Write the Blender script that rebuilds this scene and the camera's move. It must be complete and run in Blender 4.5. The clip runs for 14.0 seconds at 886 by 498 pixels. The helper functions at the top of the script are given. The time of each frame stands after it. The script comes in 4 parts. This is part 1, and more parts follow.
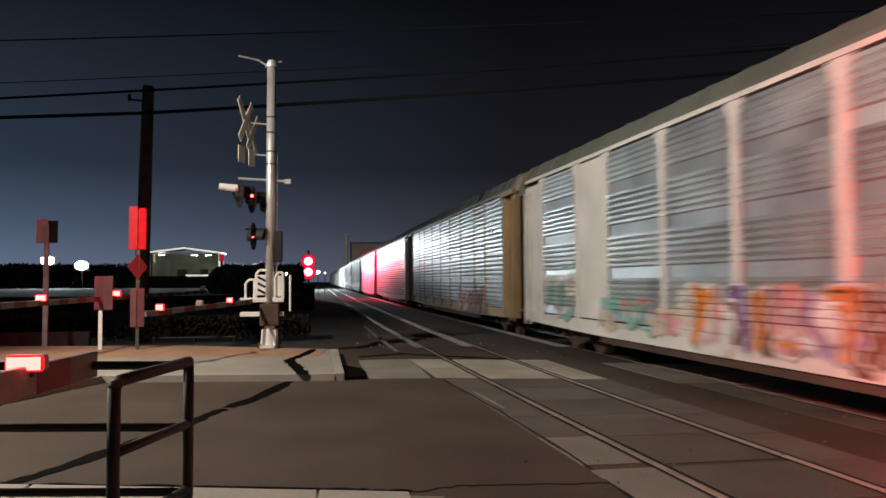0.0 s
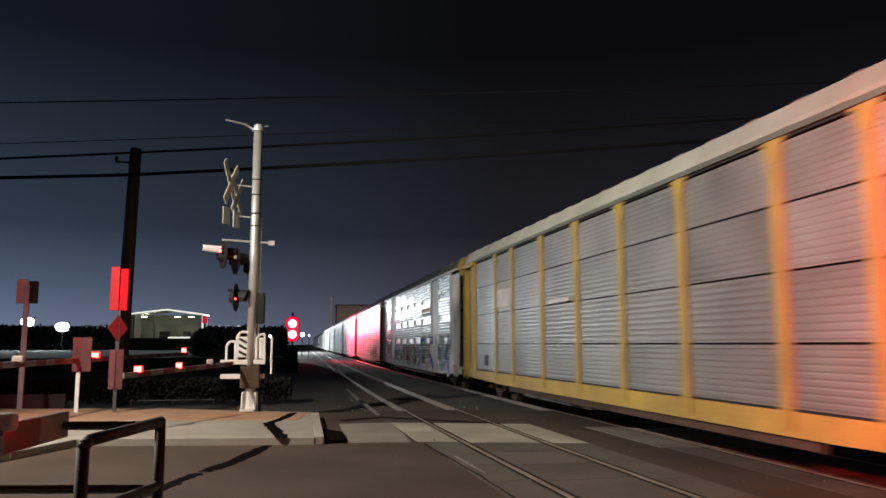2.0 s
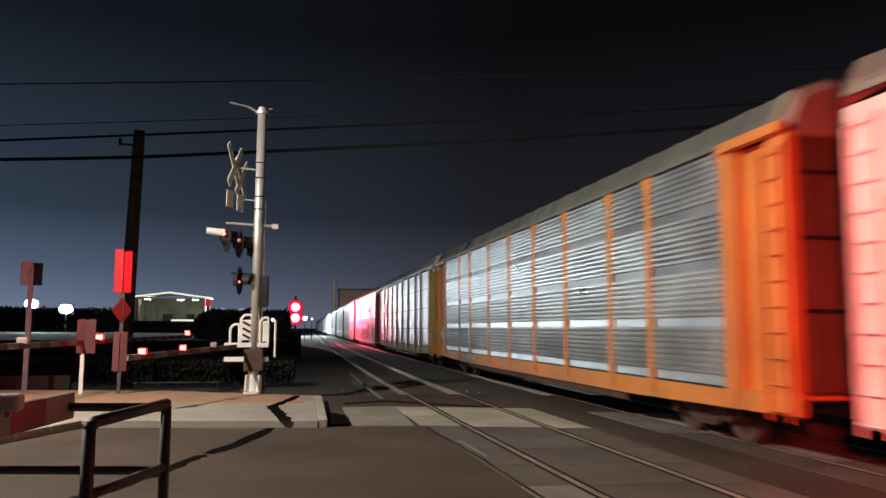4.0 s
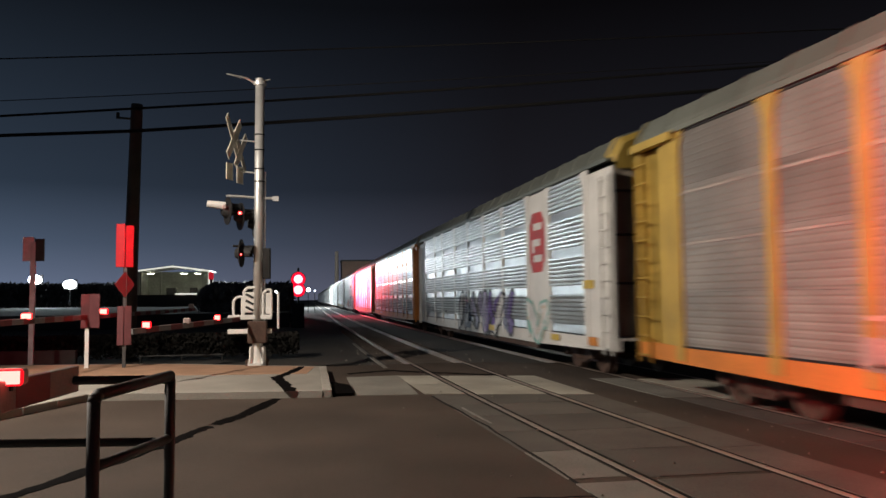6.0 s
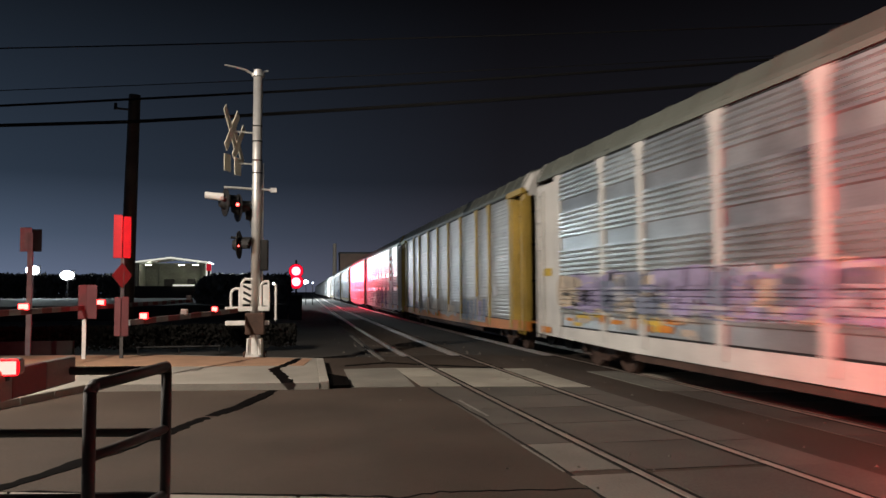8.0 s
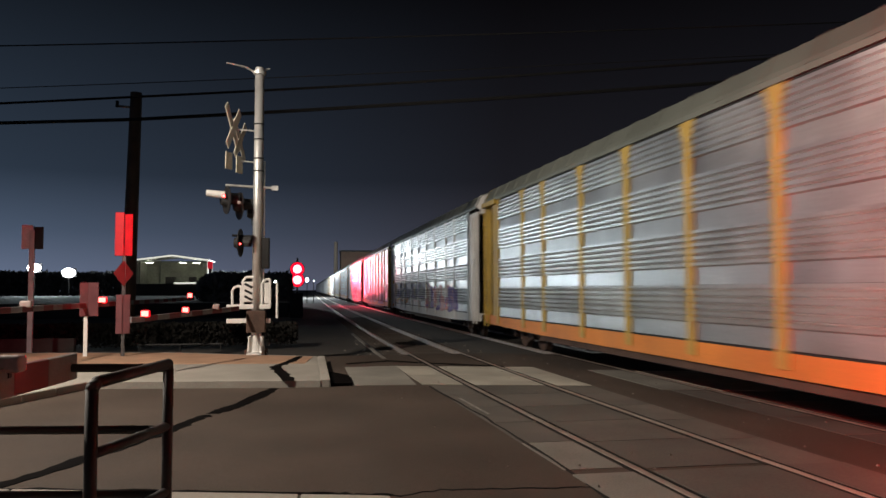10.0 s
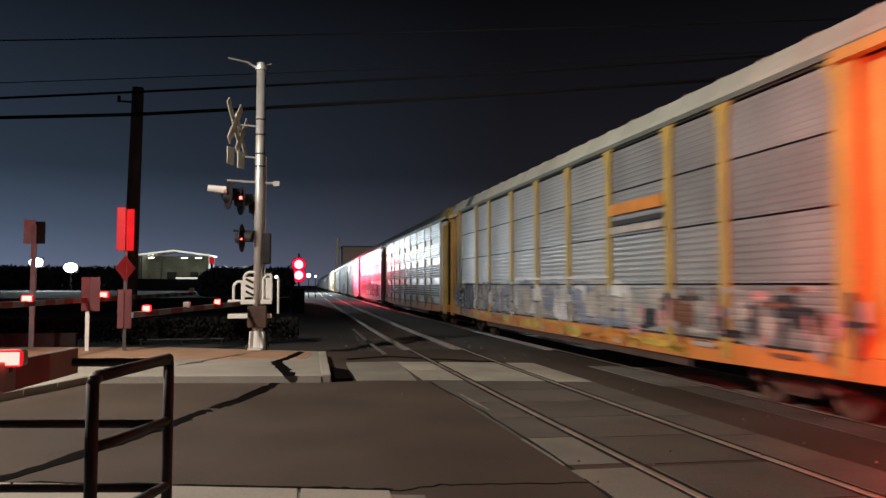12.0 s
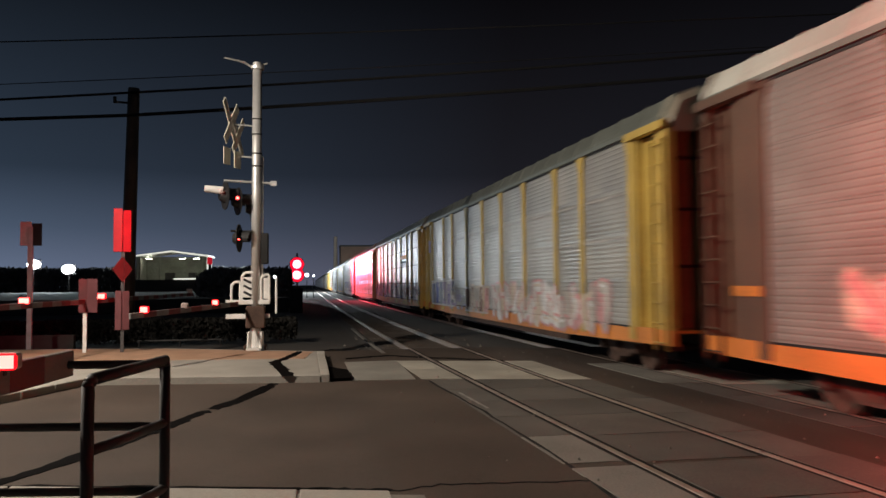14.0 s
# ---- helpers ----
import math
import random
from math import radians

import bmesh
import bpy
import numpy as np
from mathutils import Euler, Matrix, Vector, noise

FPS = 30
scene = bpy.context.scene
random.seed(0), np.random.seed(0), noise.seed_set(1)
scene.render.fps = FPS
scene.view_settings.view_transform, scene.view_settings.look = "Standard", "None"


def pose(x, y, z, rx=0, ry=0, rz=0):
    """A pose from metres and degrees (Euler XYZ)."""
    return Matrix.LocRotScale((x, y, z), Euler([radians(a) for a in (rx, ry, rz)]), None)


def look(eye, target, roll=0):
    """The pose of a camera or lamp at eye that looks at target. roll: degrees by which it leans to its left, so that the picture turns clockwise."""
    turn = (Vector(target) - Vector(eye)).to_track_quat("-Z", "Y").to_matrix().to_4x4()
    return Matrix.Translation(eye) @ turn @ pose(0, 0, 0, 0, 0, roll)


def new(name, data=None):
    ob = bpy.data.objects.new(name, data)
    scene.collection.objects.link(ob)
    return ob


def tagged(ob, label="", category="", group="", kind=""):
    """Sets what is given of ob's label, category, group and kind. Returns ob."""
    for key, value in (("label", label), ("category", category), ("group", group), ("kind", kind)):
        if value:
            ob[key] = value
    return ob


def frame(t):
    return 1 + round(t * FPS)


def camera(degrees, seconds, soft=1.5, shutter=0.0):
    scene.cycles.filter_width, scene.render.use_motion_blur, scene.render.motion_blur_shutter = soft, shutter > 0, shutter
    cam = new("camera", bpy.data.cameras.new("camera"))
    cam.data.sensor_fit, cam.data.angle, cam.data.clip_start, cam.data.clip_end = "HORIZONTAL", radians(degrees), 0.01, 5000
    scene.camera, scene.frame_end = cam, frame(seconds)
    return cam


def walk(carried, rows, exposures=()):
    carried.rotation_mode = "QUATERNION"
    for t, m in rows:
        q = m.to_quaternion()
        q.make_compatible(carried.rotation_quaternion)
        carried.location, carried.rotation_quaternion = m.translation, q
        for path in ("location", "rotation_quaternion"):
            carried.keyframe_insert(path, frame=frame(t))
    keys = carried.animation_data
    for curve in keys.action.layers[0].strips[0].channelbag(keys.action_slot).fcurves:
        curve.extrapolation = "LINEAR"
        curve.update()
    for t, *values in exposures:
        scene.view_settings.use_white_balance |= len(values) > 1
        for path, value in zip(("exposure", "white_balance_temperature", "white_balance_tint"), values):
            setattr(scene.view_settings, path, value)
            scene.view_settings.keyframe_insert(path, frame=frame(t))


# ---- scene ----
cam = camera(60.1, 14.0, shutter=0.6)
PATH = [
    (0, (-0.082, 0.085, 1.882), (0.237, 2.058, 1.965), -0.3),
    (0.5, (-0.036, -0.035, 1.874), (0.293, 1.935, 1.971), 0.1),
    (1, (-0.018, -0.058, 1.871), (0.31, 1.912, 1.986), 0.2),
    (1.5, (-0.03, -0.028, 1.873), (0.306, 1.933, 2.074), -0.1),
    (2, (-0.015, -0.027, 1.864), (0.338, 1.926, 2.11), -0.1),
    (2.5, (-0.03, 0.014, 1.862), (0.317, 1.967, 2.123), 0.6),
    (3, (-0.039, 0.011, 1.861), (0.309, 1.964, 2.114), 0.7),
    (5.5, (-0.028, 0.023, 1.854), (0.315, 1.989, 1.99), -0.6),
    (6, (-0.025, 0.034, 1.851), (0.318, 2.0, 1.979), -0.6),
    (6.5, (-0.021, 0.025, 1.851), (0.325, 1.991, 1.972), -0.5),
    (7, (-0.019, 0.019, 1.853), (0.327, 1.985, 1.973), -0.5),
    (7.5, (-0.019, 0.036, 1.848), (0.328, 2.002, 1.962), -0.4),
    (8, (-0.017, 0.03, 1.849), (0.331, 1.996, 1.958), -0.3),
    (10.5, (-0.021, 0.029, 1.847), (0.322, 1.997, 1.95), -0.1),
    (11, (-0.016, 0.009, 1.848), (0.325, 1.978, 1.948), -0.0),
    (11.5, (-0.012, 0.01, 1.846), (0.328, 1.979, 1.944), -0.0),
    (12, (-0.01, 0.012, 1.847), (0.331, 1.98, 1.941), 0.0),
    (12.5, (-0.007, 0.002, 1.847), (0.334, 1.97, 1.939), 0.0),
    (13, (-0.014, 0.018, 1.848), (0.325, 1.986, 1.941), -0.1),
    (13.5, (-0.013, 0.028, 1.847), (0.326, 1.997, 1.939), -0.4),
    (14, (0.0, 0.049, 1.849), (0.346, 2.017, 1.939), -0.5),
]
walk(cam, [(t, look(e, g, r)) for t, e, g, r in PATH], exposures=[(0, 0.04, 6800, 15.5), (1.1, 0.00, 6800, 15.5), (1.8, 0.22, 6800, 15.5), (2.3, 0.30, 6800, 15.5), (3, 0.42, 6800, 15.5), (4.3, 0.30, 6800, 15.5), (5.5, 0.12, 6800, 15.5), (6.5, 0.06, 6800, 15.5), (14, 0.06, 6800, 15.5)])

# ---------------------------------------------------------------- light
world = bpy.data.worlds.new("night_sky")
scene.world = world
world.use_nodes = True
wn, wl = world.node_tree.nodes, world.node_tree.links
w_coord = wn.new("ShaderNodeTexCoord")
w_split = wn.new("ShaderNodeSeparateXYZ")
w_ramp = wn.new("ShaderNodeValToRGB")
wl.new(w_coord.outputs["Generated"], w_split.inputs[0])
wl.new(w_split.outputs["Z"], w_ramp.inputs[0])
# towards -x the sky is bluer and brighter, taking in the floodlights' haze
w_side = wn.new("ShaderNodeMapRange")
w_side.inputs["From Min"].default_value, w_side.inputs["From Max"].default_value = 0.25, -0.55
w_tint = wn.new("ShaderNodeMix")
w_tint.data_type, w_tint.blend_type = "RGBA", "MULTIPLY"
w_tint.inputs[0].default_value = 1.0
w_lean = wn.new("ShaderNodeValToRGB")
w_lean.color_ramp.elements[0].color, w_lean.color_ramp.elements[1].color = (0.60, 0.55, 0.57, 1), (1.55, 2.30, 2.80, 1)
wl.new(w_split.outputs["X"], w_side.inputs["Value"])
wl.new(w_side.outputs[0], w_lean.inputs[0])
wl.new(w_ramp.outputs[0], w_tint.inputs[6])
wl.new(w_lean.outputs[0], w_tint.inputs[7])
wl.new(w_tint.outputs[2], wn["Background"].inputs[0])
w_ramp.color_ramp.elements[0].position, w_ramp.color_ramp.elements[0].color = 0.0, (0.095, 0.090, 0.115, 1)
w_ramp.color_ramp.elements[1].position, w_ramp.color_ramp.elements[1].color = 0.36, (0.0040, 0.0042, 0.0052, 1)
w_mid = w_ramp.color_ramp.elements.new(0.14)
w_mid.color = (0.0165, 0.019, 0.025, 1)
w_low = w_ramp.color_ramp.elements.new(0.07)
w_low.color = (0.044, 0.047, 0.061, 1)
wn["Background"].inputs[1].default_value = 1.0


def lamp(name, kind, place, target, colour, power, size=0.2, spot=60, blend=0.6):
    data = bpy.data.lights.new(name, kind)
    data.color, data.energy = colour, power
    if kind == "AREA":
        data.size = size
    else:
        data.shadow_soft_size = size
    if kind == "SPOT":
        data.spot_size, data.spot_blend = radians(spot), blend
    ob = new(name, data)
    ob.matrix_world = look(place, target)
    return ob


# street lamp over the side street, red wash of unseen flashers, block signal, white fill down the line
lamp("street_light", "SPOT", (-9.5, 12.0, 9.5), (3.8, 11.0, 1.0), (1.0, 0.92, 0.79), 9000, 0.25, 150, 0.5)
# bare lamp added out of view; cone set to redden the near car sides
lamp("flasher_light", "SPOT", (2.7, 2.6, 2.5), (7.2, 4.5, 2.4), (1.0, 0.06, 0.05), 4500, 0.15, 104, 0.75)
lamp("signal_light", "SPOT", (-1.64, 111.2, 4.0), (5.4, 93, 3.2), (1.0, 0.045, 0.10), 54000, 0.25, 29.3, 1.0)
# white lamp added with no fixture, to brighten the far cars
lamp("far_crossing_light", "POINT", (-5.0, 190, 9.0), (5.4, 102, 3.0), (0.80, 0.95, 1.0), 60000, 0.3)

lamp("floodlight_glow", "SPOT", (-46, 142, 7.0), (4, 24, 2.0), (0.74, 0.95, 1.0), 15000, 0.6, 100, 0.4)

# ---------------------------------------------------------------- materials
MATS = {}


def mat(name, colour, rough=0.7, metal=0.0, scale=3.0, vary=0.25, fine=40.0, bump=0.15, each=0.0, emit=0.0, coat=0.0):
    """A surface with coarse stains, fine grain, a little relief and, with each, a tone of its own for every object."""
    if name in MATS:
        return MATS[name]
    m = bpy.data.materials.new(name)
    m.use_nodes = True
    n, l = m.node_tree.nodes, m.node_tree.links
    b = n["Principled BSDF"]
    b.inputs["Roughness"].default_value, b.inputs["Metallic"].default_value = rough, metal
    b.inputs["Coat Weight"].default_value = coat
    if emit:
        b.inputs["Base Color"].default_value = (*colour, 1)
        b.inputs["Emission Color"].default_value = (*colour, 1)
        b.inputs["Emission Strength"].default_value = emit
        MATS[name] = m
        return m
    tc = n.new("ShaderNodeTexCoord")
    big, small = n.new("ShaderNodeTexNoise"), n.new("ShaderNodeTexNoise")
    big.inputs["Scale"].default_value, big.inputs["Detail"].default_value = scale, 6
    small.inputs["Scale"].default_value, small.inputs["Detail"].default_value = fine, 3
    info = n.new("ShaderNodeObjectInfo")
    shift = n.new("ShaderNodeVectorMath")
    shift.operation = "MULTIPLY_ADD"
    shift.inputs[1].default_value = (1, 1, 1)
    spread = n.new("ShaderNodeCombineXYZ")
    for k in range(3):
        l.new(info.outputs["Random"], spread.inputs[k])
    grow = n.new("ShaderNodeVectorMath")
    grow.operation = "SCALE"
    grow.inputs["Scale"].default_value = 37.0 if each else 0.0
    l.new(spread.outputs[0], grow.inputs[0])
    l.new(tc.outputs["Object"], shift.inputs[0])
    l.new(grow.outputs[0], shift.inputs[2])
    l.new(shift.outputs[0], big.inputs["Vector"])
    l.new(shift.outputs[0], small.inputs["Vector"])
    ramp = n.new("ShaderNodeMapRange")
    ramp.inputs["From Min"].default_value, ramp.inputs["From Max"].default_value = 0.3, 0.7
    ramp.inputs["To Min"].default_value, ramp.inputs["To Max"].default_value = 1 - vary, 1 + vary * 0.6
    l.new(big.outputs["Fac"], ramp.inputs["Value"])
    ramp2 = n.new("ShaderNodeMapRange")
    ramp2.inputs["From Min"].default_value, ramp2.inputs["From Max"].default_value = 0.3, 0.7
    ramp2.inputs["To Min"].default_value, ramp2.inputs["To Max"].default_value = 1 - vary * 0.6, 1 + vary * 0.4
    l.new(small.outputs["Fac"], ramp2.inputs["Value"])
    mul = n.new("ShaderNodeMath")
    mul.operation = "MULTIPLY"
    l.new(ramp.outputs[0], mul.inputs[0])
    l.new(ramp2.outputs[0], mul.inputs[1])
    tone = n.new("ShaderNodeMapRange")
    tone.inputs["To Min"].default_value, tone.inputs["To Max"].default_value = 1 - each, 1 + each
    l.new(info.outputs["Random"], tone.inputs["Value"])
    mul2 = n.new("ShaderNodeMath")
    mul2.operation = "MULTIPLY"
    l.new(mul.outputs[0], mul2.inputs[0])
    l.new(tone.outputs[0], mul2.inputs[1])
    col = n.new("ShaderNodeVectorMath")
    col.operation = "SCALE"
    col.inputs[0].default_value = colour
    l.new(mul2.outputs[0], col.inputs["Scale"])
    l.new(col.outputs[0], b.inputs["Base Color"])
    rr = n.new("ShaderNodeMapRange")
    rr.inputs["To Min"].default_value, rr.inputs["To Max"].default_value = max(0.05, rough - 0.12), min(1, rough + 0.12)
    l.new(big.outputs["Fac"], rr.inputs["Value"])
    l.new(rr.outputs[0], b.inputs["Roughness"])
    if bump:
        bp = n.new("ShaderNodeBump")
        bp.inputs["Strength"].default_value, bp.inputs["Distance"].default_value = bump, 0.01
        l.new(small.outputs["Fac"], bp.inputs["Height"])
        l.new(bp.outputs[0], b.inputs["Normal"])
    MATS[name] = m
    return m


ASPHALT = mat("asphalt", (0.064, 0.048, 0.038), 0.85, 0, 0.45, 0.34, 60, 0.7)
DIRT = mat("dirt", (0.052, 0.046, 0.040), 0.95, 0, 0.2, 0.4, 20, 0.6)
CONCRETE = mat("concrete", (0.29, 0.27, 0.235), 0.85, 0, 0.8, 0.22, 40, 0.3, each=0.08)
PANEL = mat("crossing_concrete", (0.20, 0.19, 0.165), 0.85, 0, 0.8, 0.3, 40, 0.3, each=0.1)
TACTILE = mat("tactile_red", (0.37, 0.22, 0.14), 0.8, 0, 2, 0.2, 50, 0.3)
TAR = mat("tar", (0.0025, 0.0018, 0.0016), 0.95, 0, 4, 0.3, 60, 0.2)
RUBBER = mat("flangeway_rubber", (0.02, 0.019, 0.018), 0.9, 0, 3, 0.3, 40, 0.2)
RAIL = mat("rail_steel", (0.46, 0.38, 0.33), 0.48, 0.75, 2, 0.25, 50, 0.1)
RUST = mat("rust_steel", (0.10, 0.06, 0.045), 0.8, 0.3, 3, 0.4, 40, 0.4)
TIE = mat("tie_wood", (0.07, 0.055, 0.045), 0.9, 0, 3, 0.4, 30, 0.5, each=0.2)
BALLAST = mat("ballast", (0.06, 0.054, 0.05), 0.95, 0, 6, 0.5, 18, 1.0)
PAINT = mat("road_paint", (0.20, 0.19, 0.17), 0.8, 0, 3, 0.35, 30, 0.2)
BLACK = mat("black_paint", (0.009, 0.009, 0.010), 0.68, 0, 5, 0.3, 80, 0.1)
ALU = mat("aluminium", (0.62, 0.62, 0.60), 0.42, 0.6, 3, 0.15, 60, 0.1)
WHITE = mat("white_paint", (0.72, 0.71, 0.68), 0.55, 0, 4, 0.15, 60, 0.1)
# darker red and white for the two farther gate arms
MUTEDRED = mat("muted_red_paint", (0.12, 0.02, 0.022), 0.7, 0, 4, 0.3, 60, 0.1)
MUTEDWHITE = mat("muted_white_paint", (0.16, 0.15, 0.15), 0.7, 0, 4, 0.3, 60, 0.1)
REDP = mat("red_paint", (0.16, 0.018, 0.022), 0.6, 0, 4, 0.15, 60, 0.1)
SIGNBACK = mat("sign_back", (0.10, 0.095, 0.095), 0.45, 0.5, 4, 0.2, 60, 0.1)
WOOD = mat("pole_wood", (0.07, 0.055, 0.045), 0.9, 0, 2, 0.3, 30, 0.5)
CABLE = mat("cable", (0.002, 0.002, 0.002), 0.95, 0, 3, 0.1, 30, 0)
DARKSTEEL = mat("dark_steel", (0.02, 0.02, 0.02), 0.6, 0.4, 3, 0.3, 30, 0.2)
GALV = mat("galvanised", (0.56, 0.58, 0.58), 0.33, 0.80, 0.7, 0.3, 25, 0.15, each=0.10)
DULL = mat("dull_galvanised", (0.38, 0.355, 0.315), 0.40, 0.5, 0.5, 0.3, 25, 0.15, each=0.08)
SMOOTH = mat("smooth_galvanised", (0.40, 0.39, 0.38), 0.38, 0.6, 0.5, 0.25, 25, 0.15, each=0.08)
PALE_ROOF = mat("pale_roof_steel", (0.49, 0.51, 0.45), 0.55, 0.0, 0.5, 0.25, 25, 0.15)
GALV_ROOF = mat("roof_steel", (0.165, 0.18, 0.155), 0.55, 0.3, 0.5, 0.25, 25, 0.15)
YELLOW = mat("yellow_paint", (0.48, 0.33, 0.07), 0.55, 0, 0.9, 0.28, 30, 0.1)
ORANGE = mat("orange_paint", (0.62, 0.22, 0.04), 0.55, 0, 0.9, 0.22, 30, 0.1)
CARWHITE = mat("car_white", (0.66, 0.65, 0.62), 0.55, 0, 0.9, 0.18, 30, 0.1)
HOODGREY = mat("weathered_hood_paint", (0.27, 0.25, 0.19), 0.6, 0, 0.9, 0.3, 30, 0.1)
# darkened so that the car ends stay dim under the red lamp
DOOR = mat("dark_door_paint", (0.15, 0.12, 0.045), 0.65, 0, 0.9, 0.3, 30, 0.1)
GREYDOOR = mat("grey_door_paint", (0.30, 0.26, 0.21), 0.6, 0.1, 0.9, 0.3, 30, 0.1)
BROWN = mat("brown_paint", (0.11, 0.06, 0.035), 0.6, 0, 0.9, 0.3, 30, 0.1)
TAN = mat("tan_paint", (0.36, 0.24, 0.12), 0.6, 0, 0.9, 0.25, 30, 0.1)
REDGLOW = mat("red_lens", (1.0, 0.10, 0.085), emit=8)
# lamp edges glow deep red to imitate the halo round the hot core
REDHALO = mat("red_halo_edge", (1.0, 0.006, 0.012), emit=1.7)
REDHOT = mat("red_signal_lens", (1.0, 0.17, 0.21), emit=7)
# glow of an added ring that imitates the signal lens's red halo
REDRIM = mat("red_halo_ring", (1.0, 0.006, 0.03), emit=1.3)
SHEDLAMP = mat("shed_lamp", (0.95, 1.0, 0.85), emit=16)
WHITEGLOW = mat("white_lamp", (0.85, 0.94, 1.0), emit=60)
# unlit side of the turning blocks that imitate flashing
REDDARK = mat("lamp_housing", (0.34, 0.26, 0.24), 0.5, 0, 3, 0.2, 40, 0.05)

for name, gloss in (("tar", 0.05), ("asphalt", 0.25), ("flangeway_rubber", 0.1), ("dark_leaf", 0.1)):
    if name in MATS:
        MATS[name].node_tree.nodes["Principled BSDF"].inputs["Specular IOR Level"].default_value = gloss

# ---------------------------------------------------------------- mesh helpers


def add_box(bm, lo, hi, m=None, taper=1.0):
    (x0, y0, z0), (x1, y1, z1) = lo, hi
    cx, cy = (x0 + x1) / 2, (y0 + y1) / 2
    pts = []
    for z, k in ((z0, 1.0), (z1, taper)):
        for x, y in ((x0, y0), (x1, y0), (x1, y1), (x0, y1)):
            pts.append(Vector((cx + (x - cx) * k, cy + (y - cy) * k, z)))
    vs = [bm.verts.new(m @ p if m else p) for p in pts]
    for f in ((3, 2, 1, 0), (4, 5, 6, 7), (0, 1, 5, 4), (1, 2, 6, 5), (2, 3, 7, 6), (3, 0, 4, 7)):
        bm.faces.new([vs[i] for i in f])
    return bm


def add_tube(bm, a, b, r0, r1=None, seg=10, caps=True):
    a, b = Vector(a), Vector(b)
    r1 = r0 if r1 is None else r1
    q = (b - a).to_track_quat("Z", "Y")
    rings = []
    for p, r in ((a, r0), (b, r1)):
        rings.append([bm.verts.new(p + q @ Vector((r * math.cos(k * math.tau / seg), r * math.sin(k * math.tau / seg), 0))) for k in range(seg)])
    for k in range(seg):
        bm.faces.new((rings[0][k], rings[0][(k + 1) % seg], rings[1][(k + 1) % seg], rings[1][k]))
    if caps:
        bm.faces.new(rings[0][::-1])
        bm.faces.new(rings[1])
    return bm


def box(lo, hi, m=None, taper=1.0):
    return add_box(bmesh.new(), lo, hi, m, taper)


def tube(a, b, r0, r1=None, seg=10):
    return add_tube(bmesh.new(), a, b, r0, r1, seg)


def bevelled(bm, width, segments=2):
    bmesh.ops.bevel(bm, geom=list(bm.edges), offset=width, segments=segments, affect="EDGES", profile=0.5)
    return bm


def mesh_of(name, bm, material, smooth=False):
    bmesh.ops.recalc_face_normals(bm, faces=bm.faces)
    me = bpy.data.meshes.new(name)
    bm.to_mesh(me)
    bm.free()
    for m in material if isinstance(material, (list, tuple)) else [material]:
        me.materials.append(m)
    if smooth:
        for p in me.polygons:
            p.use_smooth = True
    return me


def part(name, bm, material, parent=None, label="", smooth=False):
    """One mesh object, under a thing or a part."""
    ob = new(name, mesh_of(name, bm, material, smooth))
    ob.parent = parent
    if label:
        ob["label"] = label
    return ob


def shared(name, me, parent, x=0, y=0, z=0, rx=0, ry=0, rz=0):
    ob = new(name, me)
    ob.parent = parent
    ob.matrix_basis = pose(x, y, z, rx, ry, rz)
    return ob


def thing(name, label, category, group="", at=None):
    ob = tagged(new(name), label, category, group)
    if at is not None:
        ob.matrix_basis = at
    return ob


def slab(points, z0, z1):
    """An upright prism over a polygon."""
    bm = bmesh.new()
    lo = [bm.verts.new((x, y, z0)) for x, y in points]
    hi = [bm.verts.new((x, y, z1)) for x, y in points]
    bm.faces.new(lo[::-1])
    bm.faces.new(hi)
    for k in range(len(points)):
        j = (k + 1) % len(points)
        bm.faces.new((lo[k], lo[j], hi[j], hi[k]))
    return bm


# ---------------------------------------------------------------- the two tracks


def bend(y, far, near, reach):
    if y < 0:
        return far + near - near / reach * y
    return far + near * math.exp(-y / reach)


def track_a(y):
    return bend(y, 2.95, 1.50, 26)


def track_b(y):
    return bend(y, 6.85, 1.94, 38)


def sweep(line, profile, ys, offset):
    """A profile (sideways, up) carried along a track at a sideways offset."""
    bm = bmesh.new()
    last = None
    for y in ys:
        x = line(y) + offset
        ring = [bm.verts.new((x + u, y, v)) for u, v in profile]
        if last:
            for k in range(len(ring)):
                j = (k + 1) % len(ring)
                bm.faces.new((last[k], last[j], ring[j], ring[k]))
        else:
            bm.faces.new(ring[::-1])
        last = ring
    bm.faces.new(last)
    return bm


def steps(a, b, d):
    n = max(1, round((b - a) / d))
    return [a + (b - a) * k / n for k in range(n + 1)]


DROP_B = -0.06  # the far track is lowered a little to fit the camera's view
YS = steps(-60, 60, 2) + steps(65, 700, 12)
RAILP = [(-0.04, -0.004), (-0.033, 0.002), (0.033, 0.002), (0.04, -0.004), (0.04, -0.035), (0.009, -0.05), (0.009, -0.13), (0.07, -0.15), (-0.07, -0.15), (-0.009, -0.13), (-0.009, -0.05), (-0.04, -0.035)]

# ground in one sheet
ground = part("ground", box((-1500, -1500, -0.6), (1500, 2500, -0.16)), DIRT)
tagged(ground, "dark bare earth along the railway at night", "ground", kind="structure")


# the road falls a little towards the far track, to meet its lowered rails
bm = bmesh.new()
fall = [(-70, -0.010), (5.3, -0.010), (6.4, -0.010 + DROP_B), (70, -0.010 + DROP_B), (70, -0.3), (-70, -0.3)]
ends = [[bm.verts.new((x, y, z)) for x, z in fall] for y in (-40, 21.8)]
for k in range(6):
    bm.faces.new((ends[0][k], ends[0][(k + 1) % 6], ends[1][(k + 1) % 6], ends[1][k]))
bm.faces.new(ends[0])
bm.faces.new(ends[1][::-1])
